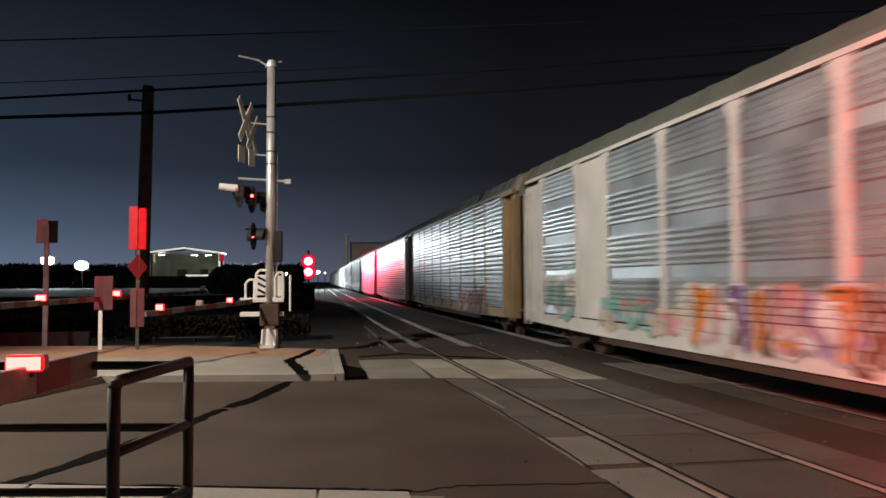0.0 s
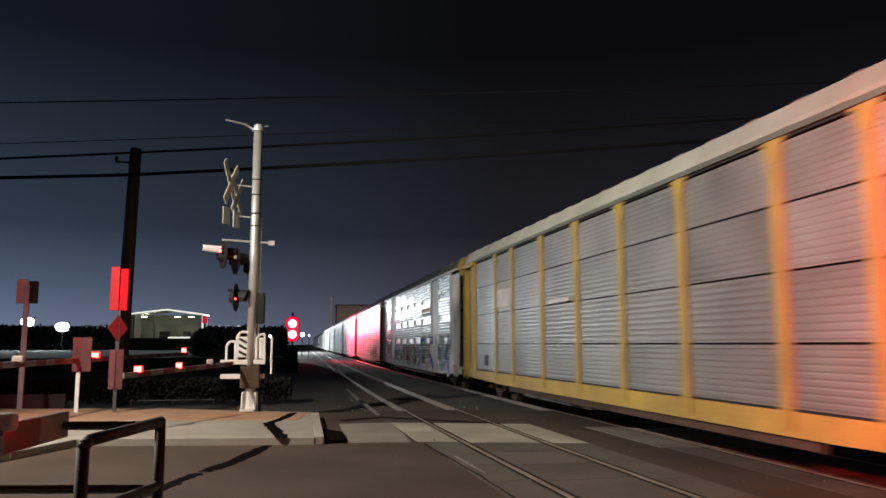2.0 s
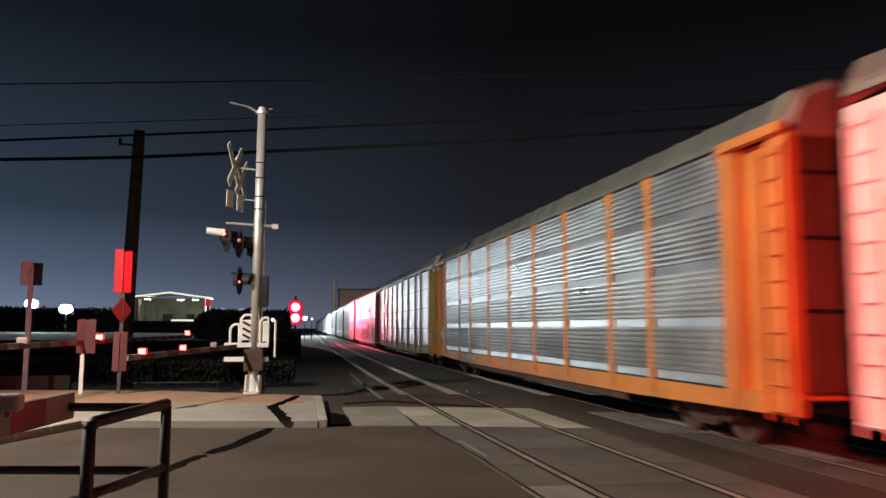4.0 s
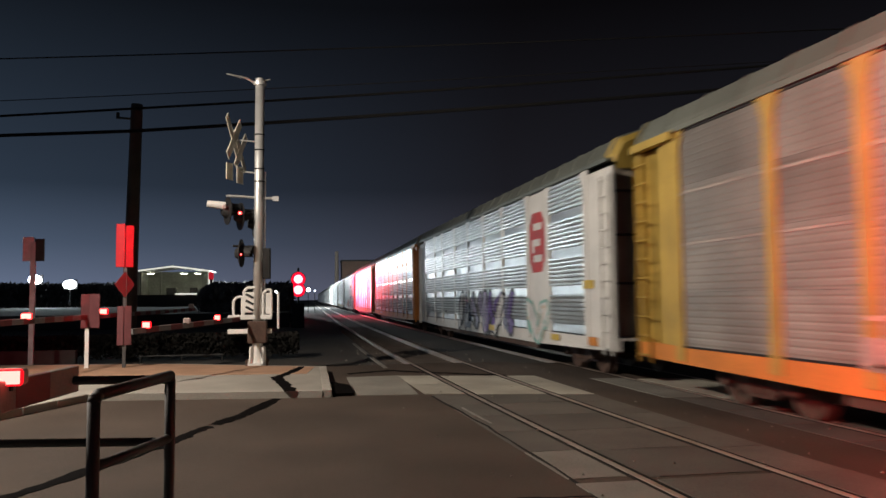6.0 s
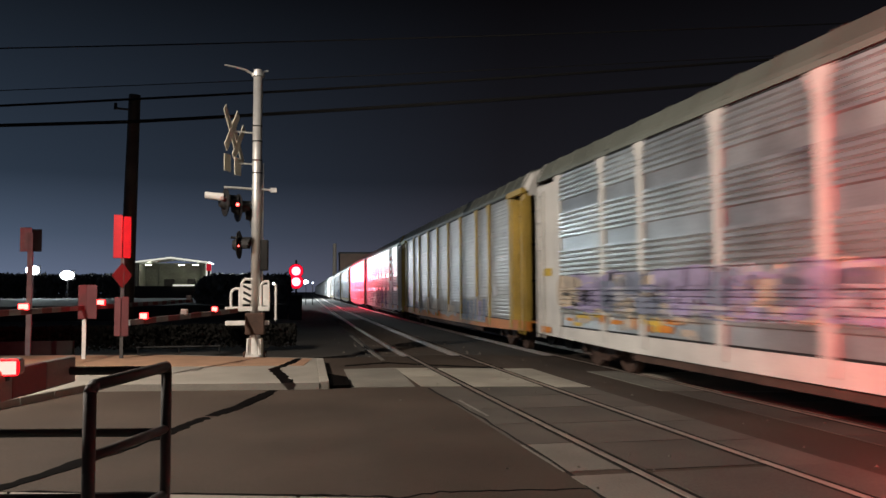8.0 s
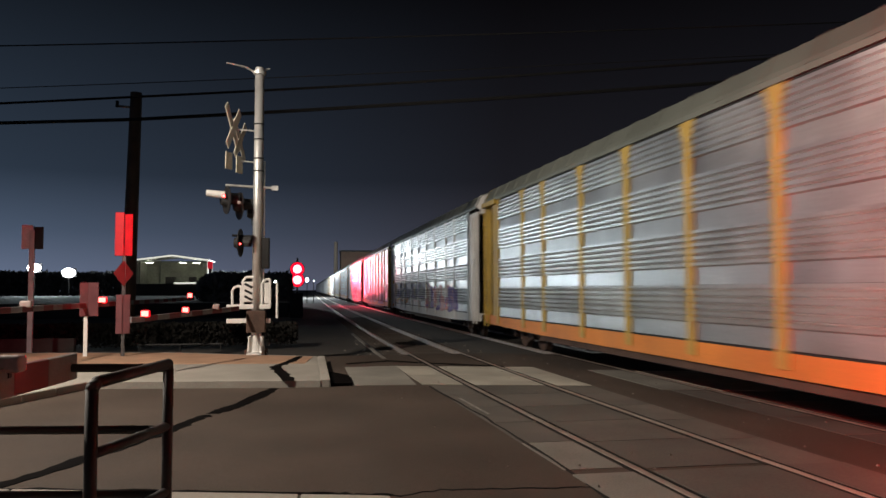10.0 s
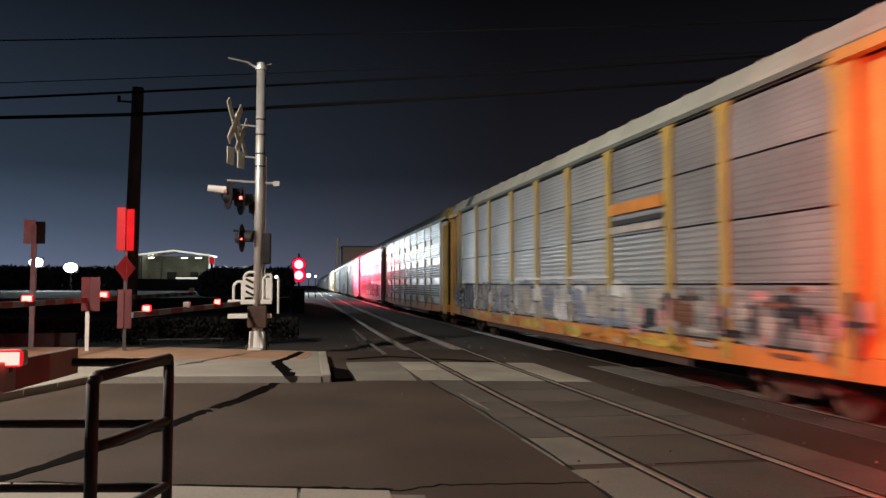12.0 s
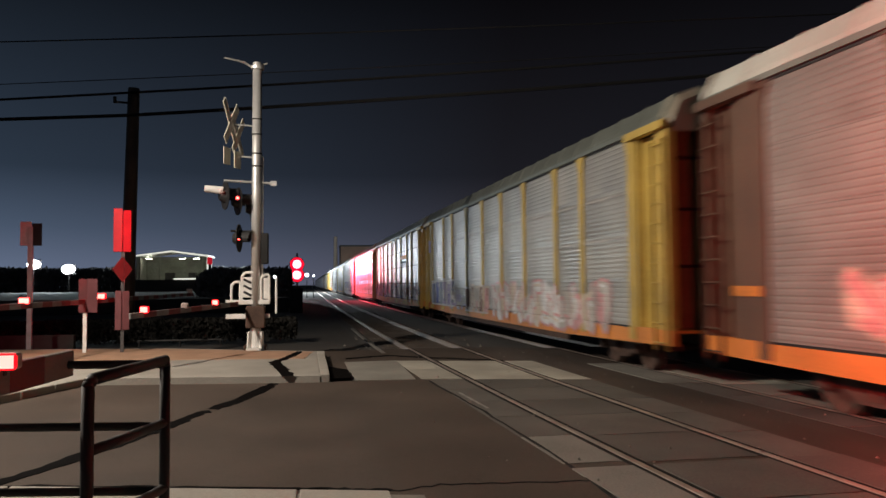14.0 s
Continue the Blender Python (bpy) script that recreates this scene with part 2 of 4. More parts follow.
road = part("road", bm, ASPHALT)
tagged(road, "worn dark asphalt road crossing the railway", "road", kind="structure")

for nm, line in (("track_a", track_a), ("track_b", track_b)):
    tr = thing("railway_track", "steel rails on timber ties set into the crossing", "track", "railway tracks")
    tr["kind"] = "structure"
    tr.location.z = DROP_B if line is track_b else 0.0
    for side in (-0.7535, 0.7535):
        part("rail", sweep(line, RAILP, YS, side), RAIL, tr, "polished steel rail")
        gap = part("flangeway", sweep(line, [(-0.10, -0.012), (0.10, -0.012), (0.10, -0.006), (-0.10, -0.006)], steps(-25, 21.8, 2), side), RUBBER, tr, "dark rubber filler beside the rail")
    bed = part("ballast_bed", sweep(line, [(-2.2, -0.2), (-1.6, -0.145), (1.6, -0.145), (2.2, -0.2)], steps(21.8, 60, 2) + steps(65, 700, 12), 0), BALLAST, tr, "grey crushed-stone ballast")
    tie_me = mesh_of("tie", box((-1.3, -0.11, -0.2), (1.3, 0.11, -0.125)), TIE)
    for k in range(60):
        y = 22.2 + 0.55 * k
        shared("tie", tie_me, tr, line(y), y, 0)

# ---------------------------------------------------------------- rail cars
PITCH, SPEED = 26.8, 16.43
HALF = 12.85
END = 1.63  # length of the plain zone at each end of a car
POSTS_AT = (-11.22, -8.48, -6.60, -3.82, -1.27, 1.27, 3.82, 6.60, 8.48, 11.22)
FACE = 1.52
SHARE = {}
WHEELS = []


def once(key, make):
    if key not in SHARE:
        SHARE[key] = make()
    return SHARE[key]


def rib_profile(h, ribs, flat=0.0, sheets=1, depth=0.045):
    """Depth against height of pressed sheets: level ribs above a flat foot in each sheet."""
    depth = 0.006 if ribs > 8 or (ribs > 7 and not flat) else depth
    prof = []
    for q in range(sheets):
        base, size = h * q / sheets, h / sheets
        p = size * (1 - flat) / ribs
        foot = base + size * flat
        prof += [(-depth * 0.15 if flat else 0.0, base), (0.0, foot)]
        for k in range(ribs):
            z = foot + p * k
            prof += [(0.0, z + p * 0.26), (-depth, z + p * 0.50), (-depth * 1.08, z + p * 0.98)]
    prof.append((0.0, h))
    return prof


def corrugated(w, h, ribs, flat=0.0, sheets=1):
    """A pressed sheet in the plane x = 0, facing -x, with its foot at z = 0."""
    bm = bmesh.new()
    rows = [[bm.verts.new((x, y, z)) for y in (-w / 2, w / 2)] for x, z in rib_profile(h, ribs, flat, sheets)]
    for a, b in zip(rows, rows[1:]):
        bm.faces.new((a[0], a[1], b[1], b[0]))
    return bm


def settle(bm, y_at, z_at, half, posts, plain, hh, seam, ribs, flat):
    """Lay flat paint films down over posts, sill and ribbed sheets; films across an open seam are cut away."""
    one = rib_profile(hh - seam, ribs, flat)
    cuts_y = [p + d - y_at for p in posts for d in (-0.14, -0.126, 0.126, 0.14) if abs(p + d - y_at) < half]
    levels = sorted({round(1.0 + r * hh + z, 4) for r in range(4) for x, z in one} | {0.985})
    top = max(v.co.z for v in bm.verts) + z_at
    for axis, places in (((0, 1, 0), cuts_y), ((0, 0, 1), [z - z_at for z in levels if z < top])):
        for c in places:
            co = (0, c, 0) if axis[1] else (0, 0, c)
            bmesh.ops.bisect_plane(bm, geom=bm.verts[:] + bm.edges[:] + bm.faces[:], dist=1e-5, plane_co=co, plane_no=axis)
    if seam > 0.01:
        gone = []
        for f in bm.faces:
            m = f.calc_center_median()
            u = (m.z + z_at - 1.0) % hh
            if m.z + z_at > 1.0 and u > hh - seam and min(abs(m.y + y_at - p) for p in posts) > 0.13:
                gone.append(f)
        bmesh.ops.delete(bm, geom=gone, context="FACES")
    zs, xs = [z for x, z in one], [x for x, z in one]
    for v in bm.verts:
        y, z = v.co.y + y_at, v.co.z + z_at
        if z < 0.99 or min(abs(y - p) for p in posts) < 0.13:
            continue
        if not posts[0] < y < posts[-1] or any(a < y < b for a, b in plain):
            v.co.x += 0.014
            continue
        u = (z - 1.0) % hh
        v.co.x += 0.048 + float(np.interp(u, zs, xs))


def scrawl_mesh(seed, length, height, palette, count):
    """Loose overlapping sprayed marks with gaps between them: patches, uprights and short level strokes."""
    rng = random.Random(seed)
    bm = bmesh.new()
    for k in range(count):
        y = (k * 3 % count + rng.random()) / count * length - length / 2
        kind = rng.random()
        if count >= 60 and k < count // 3:
            w, h = rng.uniform(0.3, 0.6), rng.uniform(0.4, 0.85) * height
        elif kind < 0.4:
            w, h = rng.uniform(0.05, 0.11), rng.uniform(0.3, 0.75) * height
        elif kind < 0.7:
            w, h = rng.uniform(0.2, 0.5), rng.uniform(0.06, 0.14)
        else:
            w, h = rng.uniform(0.14, 0.34), rng.uniform(0.18, 0.42) * height
        z = rng.uniform(h / 2, max(h / 2 + 0.01, height - h / 2))
        lean, n = rng.uniform(-0.25, 0.25), 12
        ring = []
        for q in range(n):
            c, d = math.cos(q * math.tau / n), math.sin(q * math.tau / n)
            dz = math.copysign(abs(d) ** 0.5, d) * h / 2 * rng.uniform(0.85, 1.1)
            ring.append(bm.verts.new((-0.001 - 0.0025 * (k % 5), y + math.copysign(abs(c) ** 0.5, c) * w * rng.uniform(0.85, 1.1) + lean * dz, max(0.0, z + dz))))
        bm.faces.new(ring).material_index = rng.randrange(max(1, len(palette) * 3 // 4) if w > 0.28 else len(palette))
    return bm


def graffiti_mesh(seed, length, height, palette, letters):
    """Sprayed letters: each a few thick strokes with a dark outline, fill and highlight, over a loose cloud, in thin films."""
    rng = random.Random(seed)
    bm = bmesh.new()
    step = length / letters
    n_mat = len(palette)

    def face(pts, x, mi):
        f = bm.faces.new([bm.verts.new((x, y, z)) for y, z in pts])
        f.material_index = mi

    def dot(c, r, x, mi, n=10, wob=0.0):
        face([(c[0] + r * (1 + rng.uniform(-wob, wob)) * math.cos(k * math.tau / n), c[1] + r * (1 + rng.uniform(-wob, wob)) * math.sin(k * math.tau / n)) for k in range(n)], x, mi)

    def stroke(pts, w, x, mi):
        lift = 0.0
        for (y0, z0), (y1, z1) in zip(pts, pts[1:]):
            L = math.hypot(y1 - y0, z1 - z0) or 1
            ny, nz = -(z1 - z0) / L * w, (y1 - y0) / L * w
            face([(y0 + ny, z0 + nz), (y0 - ny, z0 - nz), (y1 - ny * 0.85, z1 - nz * 0.85), (y1 + ny * 0.85, z1 + nz * 0.85)], x - lift, mi)
            lift += 0.0002
        for k, p in enumerate(pts):
            dot(p, w, x - 0.0012 - 0.0002 * k, mi)

    if letters < 0:
        # block style: upright blocks with slots, one coat over another
        letters, step = -letters, -step
        for k in range(letters):
            cy, w, h = (k + 0.5) * step - length / 2, step * rng.uniform(0.44, 0.52), height * rng.uniform(0.88, 1.04)
            lean = rng.uniform(-0.06, 0.06)

            def quad(y0, y1, z0, z1, x, mi):
                face([(y0, z0), (y1, z0), (y1 + lean, z1), (y0 + lean, z1)], x, mi)

            quad(cy - w, cy + w, 0.0, h, -0.001 - 0.0002 * (k % 2), 0)
            fill = 1 + (k + rng.randrange(2)) % (n_mat - 1)
            quad(cy - w * 0.8, cy + w * 0.8, 0.07, h - 0.08, -0.003, fill)
            for _ in range(3):
                z0 = rng.uniform(0.1, 0.7) * h
                y0 = cy + rng.uniform(-0.6, 0.2) * w
                quad(y0, y0 + w * rng.uniform(0.2, 0.6), z0, min(h * 0.95, z0 + rng.uniform(0.1, 0.4) * h), -0.005 - 0.001 * rng.random(), rng.randrange(n_mat))
        return bm
    for k in range(letters):
        cy = (k + 0.5) * step - length / 2
        dot((cy, height * rng.uniform(0.35, 0.6)), height * rng.uniform(0.35, 0.5), -0.0005 - 0.0003 * (k % 3), rng.randrange(n_mat), 14, 0.25)
    for k in range(letters):
        cy = (k + 0.5) * step - length / 2
        grid = [(cy + (u - 1) * step * 0.36 + rng.uniform(-0.06, 0.06), height * (0.14 + 0.36 * v) + rng.uniform(-0.06, 0.06)) for v in range(3) for u in range(3)]
        pts = [grid[i] for i in rng.sample(range(9), rng.choice((3, 4, 4)))]
        w = min(step, height) * rng.uniform(0.15, 0.21)
        fill = 1 + rng.randrange(n_mat - 1)
        stroke(pts, w * 1.5, -0.003, 0)
        stroke(pts, w, -0.006, fill)
        hi = 1 + rng.randrange(n_mat - 1)
        stroke([(y + w * 0.3, z + w * 0.3) for y, z in pts[:3]], w * 0.25, -0.009, hi)
    for _ in range(letters * 2):
        dot((rng.uniform(-0.5, 0.5) * length, rng.uniform(0.02, 1.0) * height), rng.uniform(0.03, 0.09), -0.011, rng.randrange(n_mat), 8, 0.2)
    return bm


INK = {
    "black": (0.02, 0.02, 0.025), "white": (0.62, 0.62, 0.62), "blue": (0.05, 0.08, 0.40), "purple": (0.16, 0.10, 0.34),
    "green": (0.04, 0.22, 0.14), "teal": (0.20, 0.42, 0.38), "orange": (0.60, 0.22, 0.03), "pink": (0.55, 0.28, 0.28),
    "yellow": (0.60, 0.42, 0.06), "lilac": (0.36, 0.32, 0.50), "red": (0.45, 0.03, 0.03), "brown": (0.16, 0.07, 0.04),
    "slate": (0.22, 0.25, 0.34), "dust": (0.40, 0.37, 0.34), "amber": (0.58, 0.30, 0.05), "cream": (0.55, 0.47, 0.38), "pale": (0.47, 0.47, 0.52),
}


def ink(name):
    return mat("spray_" + name, INK[name], 0.6, 0, 2.0, 0.3, 20, 0.05)


def wheel_mesh():
    """Axle and two flanged wheels, turned as one piece about x."""
    half = [(0.95, 0.0), (0.95, 0.075), (0.84, 0.085), (0.83, 0.16), (0.815, 0.40), (0.825, 0.445), (0.70, 0.455), (0.675, 0.485), (0.655, 0.485), (0.65, 0.41), (0.70, 0.16), (0.66, 0.10), (0.5, 0.08)]
    prof = half + [(-x, r) for x, r in reversed(half)]
    bm = bmesh.new()
    n = 24
    rings = [[bm.verts.new((x, r * math.cos(k * math.tau / n), r * math.sin(k * math.tau / n))) for k in range(n)] if r else [bm.verts.new((x, 0, 0))] for x, r in prof]
    for a, b in zip(rings, rings[1:]):
        for k in range(n):
            j = (k + 1) % n
            if len(a) == 1:
                bm.faces.new((a[0], b[k], b[j]))
            elif len(b) == 1:
                bm.faces.new((a[k], a[j], b[0]))
            else:
                bm.faces.new((a[k], a[j], b[j], b[k]))
    return bm


def bogie_frame_mesh():
    bm = bmesh.new()
    for s in (-1, 1):
        x = s * 1.0
        pts = [(-1.15, 0.42), (-1.15, 0.58), (-0.75, 0.66), (-0.35, 0.72), (0.35, 0.72), (0.75, 0.66), (1.15, 0.58), (1.15, 0.42), (0.65, 0.44), (0.35, 0.24), (-0.35, 0.24), (-0.65, 0.44)]
        a = [bm.verts.new((x - 0.08, y, z)) for y, z in pts]
        b = [bm.verts.new((x + 0.08, y, z)) for y, z in pts]
        bm.faces.new(a)
        bm.faces.new(b[::-1])
        for k in range(len(pts)):
            j = (k + 1) % len(pts)
            bm.faces.new((a[k], b[k], b[j], a[j]))
        for yy in (-0.15, 0, 0.15):
            add_tube(bm, (x + s * 0.06, yy, 0.3), (x + s * 0.06, yy, 0.6), 0.06, None, 8)
        for yy in (-0.89, 0.89):
            add_tube(bm, (x, yy, 0.455), (x + s * 0.16, yy, 0.455), 0.11, None, 12)
    add_box(bm, (-1.0, -0.22, 0.40), (1.0, 0.22, 0.66))
    return bm


def rail_car(spec):
    """A closed tri-level car carrier: sill, posts, ribbed side panels, end panels, doors, roof and bogies."""
    posts, ends, sill, door = spec["posts"], spec["ends"], spec["sill"], spec["door"]
    car = thing("autorack_car", spec["label"], "railroad car", "cars of the freight train")
    # the inside's darkness is a solid dark box behind the panels
    part("core", box((-1.36, -HALF + 0.75, 1.0), (1.36, HALF - 0.75, 4.98)), DARKSTEEL, car, "solid dark box standing in for the shaded inside of the car")
    # sill, deeper at mid length
    bm = bmesh.new()
    prof = [(-HALF, 0.70), (-HALF + 2.0, 0.66), (-7.4, 0.60), (7.4, 0.60), (HALF - 2.0, 0.66), (HALF, 0.70), (HALF, 0.99), (-HALF, 0.99)]
    for x0, x1 in ((-FACE, -FACE + 0.14), (FACE - 0.14, FACE)):
        a = [bm.verts.new((x0, y, z)) for y, z in prof]
        b = [bm.verts.new((x1, y, z)) for y, z in prof]
        bm.faces.new(a)
        bm.faces.new(b[::-1])
        for k in range(len(prof)):
            j = (k + 1) % len(prof)
            bm.faces.new((a[k], b[k], b[j], a[j]))
    add_box(bm, (-1.4, -HALF, 0.93), (1.4, HALF, 0.985))
    part("side_sill", bm, sill, car, spec.get("sill_label", "painted steel side sill"))
    flange = bmesh.new()
    for s in (-1, 1):
        add_box(flange, (s * FACE - 0.02 - 0.09 * s, -7.2, 0.44), (s * FACE + 0.02 - 0.09 * s, 7.2, 0.60))
    # the flange's shade and red light are put into its colour
    part("lower_flange", flange, RUST, car, "recessed lower flange of the sill, dark red-brown for its shade and red light")
    # shade in the gaps under the top rail and over the sill, as dark strips
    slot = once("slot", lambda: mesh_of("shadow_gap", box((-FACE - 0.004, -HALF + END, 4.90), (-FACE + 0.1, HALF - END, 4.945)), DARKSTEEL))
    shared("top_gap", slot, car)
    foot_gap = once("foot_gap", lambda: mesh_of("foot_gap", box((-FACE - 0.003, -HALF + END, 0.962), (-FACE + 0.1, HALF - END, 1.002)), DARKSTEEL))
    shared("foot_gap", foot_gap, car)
    add = once("beam", lambda: mesh_of("centre_beam", box((-0.3, -HALF - 0.1, 0.62), (0.3, HALF + 0.1, 0.93)), DARKSTEEL))
    shared("centre_beam", add, car)
    # top rail and roof
    bm = bmesh.new()
    for s in (-1, 1):
        add_box(bm, (s * FACE - 0.05, -HALF + 0.15, 4.945), (s * FACE + 0.03, HALF - 0.15, 5.035))
    part("top_rail", bm, spec.get("rail", GALV_ROOF), car)

    def roof():
        bm = bmesh.new()
        prof = [(-1.55, 5.037), (-1.52, 5.13), (-1.34, 5.45), (-0.85, 5.62), (0, 5.67), (0.85, 5.62), (1.34, 5.45), (1.52, 5.13), (1.55, 5.037)]
        ys = []
        for k in range(23):
            c = -HALF + 0.1 + (2 * HALF - 0.2) * k / 22
            ys += [(c - 0.045, 0.0), (c - 0.03, 0.022), (c + 0.03, 0.022), (c + 0.045, 0.0)]
        last = None
        for y, up in ys:
            ring = [bm.verts.new((x * (1 + up * 0.3), y, z + up)) for x, z in prof]
            if last:
                for k in range(len(ring) - 1):
                    bm.faces.new((last[k], last[k + 1], ring[k + 1], ring[k]))
            last = ring
            if y == ys[0][0]:
                bm.faces.new(ring)
        bm.faces.new(last[::-1])
        return mesh_of("roof", bm, spec.get("roof", GALV_ROOF))

    shared("roof", once(("roof", spec.get("roof", GALV_ROOF).name), roof), car)
    # posts and side panels
    rows = 4
    low, high = 1.0, 4.90
    post_me = once(("post", posts.name), lambda: mesh_of("post", post_mesh(), posts))
    solid = spec.get("solid", ())
    for s in (-1, 1):
        for y in POSTS_AT:
            shared("post", post_me, car, s * FACE, y, 0, 0, 0, 0 if s < 0 else 180)
    seam = 0.035 if spec.get("seams") else 0.004
    hh = (high - low) / rows
    ribs = spec.get("ribs", 6)
    flat = spec.get("flat", 0.0)
    skin = spec.get("skin", GALV)
    tall = (0.938, 1.045, 0.995, 0.922) if spec.get("seams") else (hh,) * rows
    for s in (-1, 1):
        for k, (y0, y1) in enumerate(zip(POSTS_AT, POSTS_AT[1:])):
            y, w = (y0 + y1) / 2, round(y1 - y0 - 0.26, 3)
            if k in solid and s < 0:
                part("name_panel", box((-FACE - 0.01, y - w / 2, low), (-FACE + 0.03, y + w / 2, high)), posts, car, "plain painted steel panel")
            elif spec.get("far") or s > 0:
                shared("side_panel", once(("full", ribs, w, flat, skin.name), lambda: mesh_of("side_panel", corrugated(w, high - low, ribs, flat, rows), skin)), car, s * (FACE - 0.02), y, low, 0, 0, 0 if s < 0 else 180)
            else:
                for r in range(rows):
                    cell = once(("cell", ribs, seam, w, flat, skin.name, tall[r]), lambda: mesh_of("side_panel", corrugated(w, tall[r] - seam, ribs, flat), skin))
                    shared("side_panel", cell, car, -FACE + 0.02, y, low + sum(tall[:r]), 0, 0, 0)
    if spec.get("bands"):
        for y0, y1 in zip(POSTS_AT, POSTS_AT[1:]):
            w = round(y1 - y0 - 0.26, 3)
            for z in (2.84, 3.78):
                # level strips a little paler than the sheets
                shared("seam_strip", once(("strip", w), lambda: mesh_of("seam_strip", box((-FACE - 0.004, -w / 2, -0.022), (-FACE + 0.012, w / 2, 0.022)), mat("pale_strip", (0.42, 0.38, 0.34), 0.5, 0.2, 0.8, 0.4, 25, 0.15))), car, 0, (y0 + y1) / 2, z)
    # ends: side end panels with rungs, recessed doors
    for e in (-1, 1):
        for s in (-1, 1):
            wide = END - 0.16
            flush = ends is CARWHITE or (spec.get("flush_rear") and e < 0)
            shared("end_panel", once(("endp", ends.name, wide, flush, e * s), lambda: mesh_of("end_panel", end_panel_mesh(wide, flush, e * s), ends)), car, s * (FACE - 0.02), e * (HALF - 0.02 - wide / 2), 0, 0, 0, 0 if s < 0 else 180)
            if not flush and s < 0:
                shared("header", once(("header", ends.name), lambda: mesh_of("header", box((-0.13, -0.82, 4.82), (0.02, 0.82, 4.975)), ends)), car, -FACE, e * (HALF - 0.83), 0)
            if s < 0:
                shared("ladder", once(("ladder", ends.name), lambda: mesh_of("ladder", ladder_mesh(), ends)), car, -FACE - 0.02, e * (HALF - 0.33), 0)
        leaf = shared("end_door", once(("door", door.name), lambda: mesh_of("end_door", door_mesh(), door)), car, 0, e * (HALF - 0.55), 0, 0, 0, 0 if e > 0 else 180)
        if not spec.get("far"):
            for z in (2.2, 3.3, 4.3):
                shared("door_bar", once(("bar", door.name), lambda: mesh_of("door_bar", box((-1.38, 0.19, -0.03), (1.38, 0.24, 0.03)), DARKSTEEL)), leaf, 0, 0, z)
        hood = ends if spec.get("flush_rear") and e < 0 else spec.get("hood", HOODGREY)
        if e < 0:
            hood = spec.get("hood_rear", hood)
        cover = END if spec.get("flush_rear") and e < 0 else 0.3
        shared("roof_hood", once(("hood", hood.name, cover), lambda: mesh_of("roof_hood", hood_mesh(cover), hood)), car, 0, e * HALF, 0, 0, 0, 0 if e > 0 else 180)
        shared("coupler", once("coupler", lambda: mesh_of("coupler", coupler_mesh(), RUST)), car, 0, e * HALF, 0, 0, 0, 0 if e > 0 else 180)
        bog = shared("bogie", once("bogie", lambda: mesh_of("bogie", bogie_frame_mesh(), RUST)), car, 0, e * 9.6, 0)
        for q in (-0.89, 0.89):
            WHEELS.append((spec.get("far"), q, shared("wheelset", once("wheelset", lambda: mesh_of("wheelset", wheel_mesh(), RUST)), bog, 0, q, 0.455)))
    for seed, y, z, length, height, colours, letters in spec.get("tags", ()):
        if letters > 30:
            bm = scrawl_mesh(seed, length, height, colours, letters)
        else:
            bm = graffiti_mesh(seed, length, height, colours, letters)
        settle(bm, y, z, length * 0.6, POSTS_AT, [(POSTS_AT[k], POSTS_AT[k + 1]) for k in solid], tall[0], seam, ribs, flat)
        g = part("graffiti", bm, [ink(c) for c in colours], car, "spray-painted graffiti in " + " and ".join(colours[1:3]))
        tagged(g, "spray-painted graffiti in " + " and ".join(colours[1:3]), kind="stuff")
        g.matrix_basis = pose(-FACE - 0.034, y, z)
    if "emblem" in spec:
        y = spec["emblem"]
        mark = part("emblem", box((-FACE - 0.0125, y - 0.79, 2.5), (-FACE - 0.011, y + 0.79, 4.45)), posts, car, "plain painted ground of the emblem")
        cut = [(-0.68, 2.95), (-0.40, 2.62), (0.40, 2.62), (0.68, 2.95), (0.68, 4.02), (0.40, 4.35), (-0.40, 4.35), (-0.68, 4.02)]
        for name, shape, x, m in [("emblem_field", cut, 0.018, ink("red"))] + [("emblem_bar", [(a, z0), (b, z0), (b, z1), (a, z1)], 0.022, posts) for a, b, z0, z1 in ((-0.44, 0.30, 3.84, 4.04), (-0.30, 0.44, 3.38, 3.58), (-0.44, 0.30, 2.92, 3.12), (0.24, 0.44, 3.20, 3.42))]:
            bm = bmesh.new()
            f = bm.faces.new([bm.verts.new((-FACE - x, y + u, v)) for u, v in shape])
            solid_face = bmesh.ops.extrude_face_region(bm, geom=[f])["geom"]
            bmesh.ops.translate(bm, verts=[v for v in solid_face if isinstance(v, bmesh.types.BMVert)], vec=(0.004, 0, 0))
            part(name, bm, m, mark, "red field" if name == "emblem_field" else "plain pale bar")
    for y, z, wy, hz, colour in spec.get("plates", ()):
        part("plate", box((-FACE - 0.045, y - wy / 2, z - hz / 2), (-FACE - 0.02, y + wy / 2, z + hz / 2)), ink(colour), car, colour + " marking plate")
    return car


def post_mesh():
    bm = box((-0.027, -0.125, 0.72), (0.03, 0.125, 4.945))
    pts = [(-0.13, 4.58), (0.13, 4.58), (0.27, 4.93), (-0.27, 4.93)]
    a = [bm.verts.new((-0.031, y, z)) for y, z in pts]
    b = [bm.verts.new((-0.005, y, z)) for y, z in pts]
    bm.faces.new(a)
    for k in range(4):
        bm.faces.new((a[k], b[k], b[(k + 1) % 4], a[(k + 1) % 4]))
    return bm


def end_panel_mesh(wide, flush, turn):
    """The car side beside its end: a corner pillar, a recessed bay and the ladder column."""
    a, b = -wide / 2, wide / 2
    if flush:
        pts = [(-0.03, a), (0.03, a), (0.03, b), (-0.03, b)]
    else:
        k = 1 if turn < 0 else -1
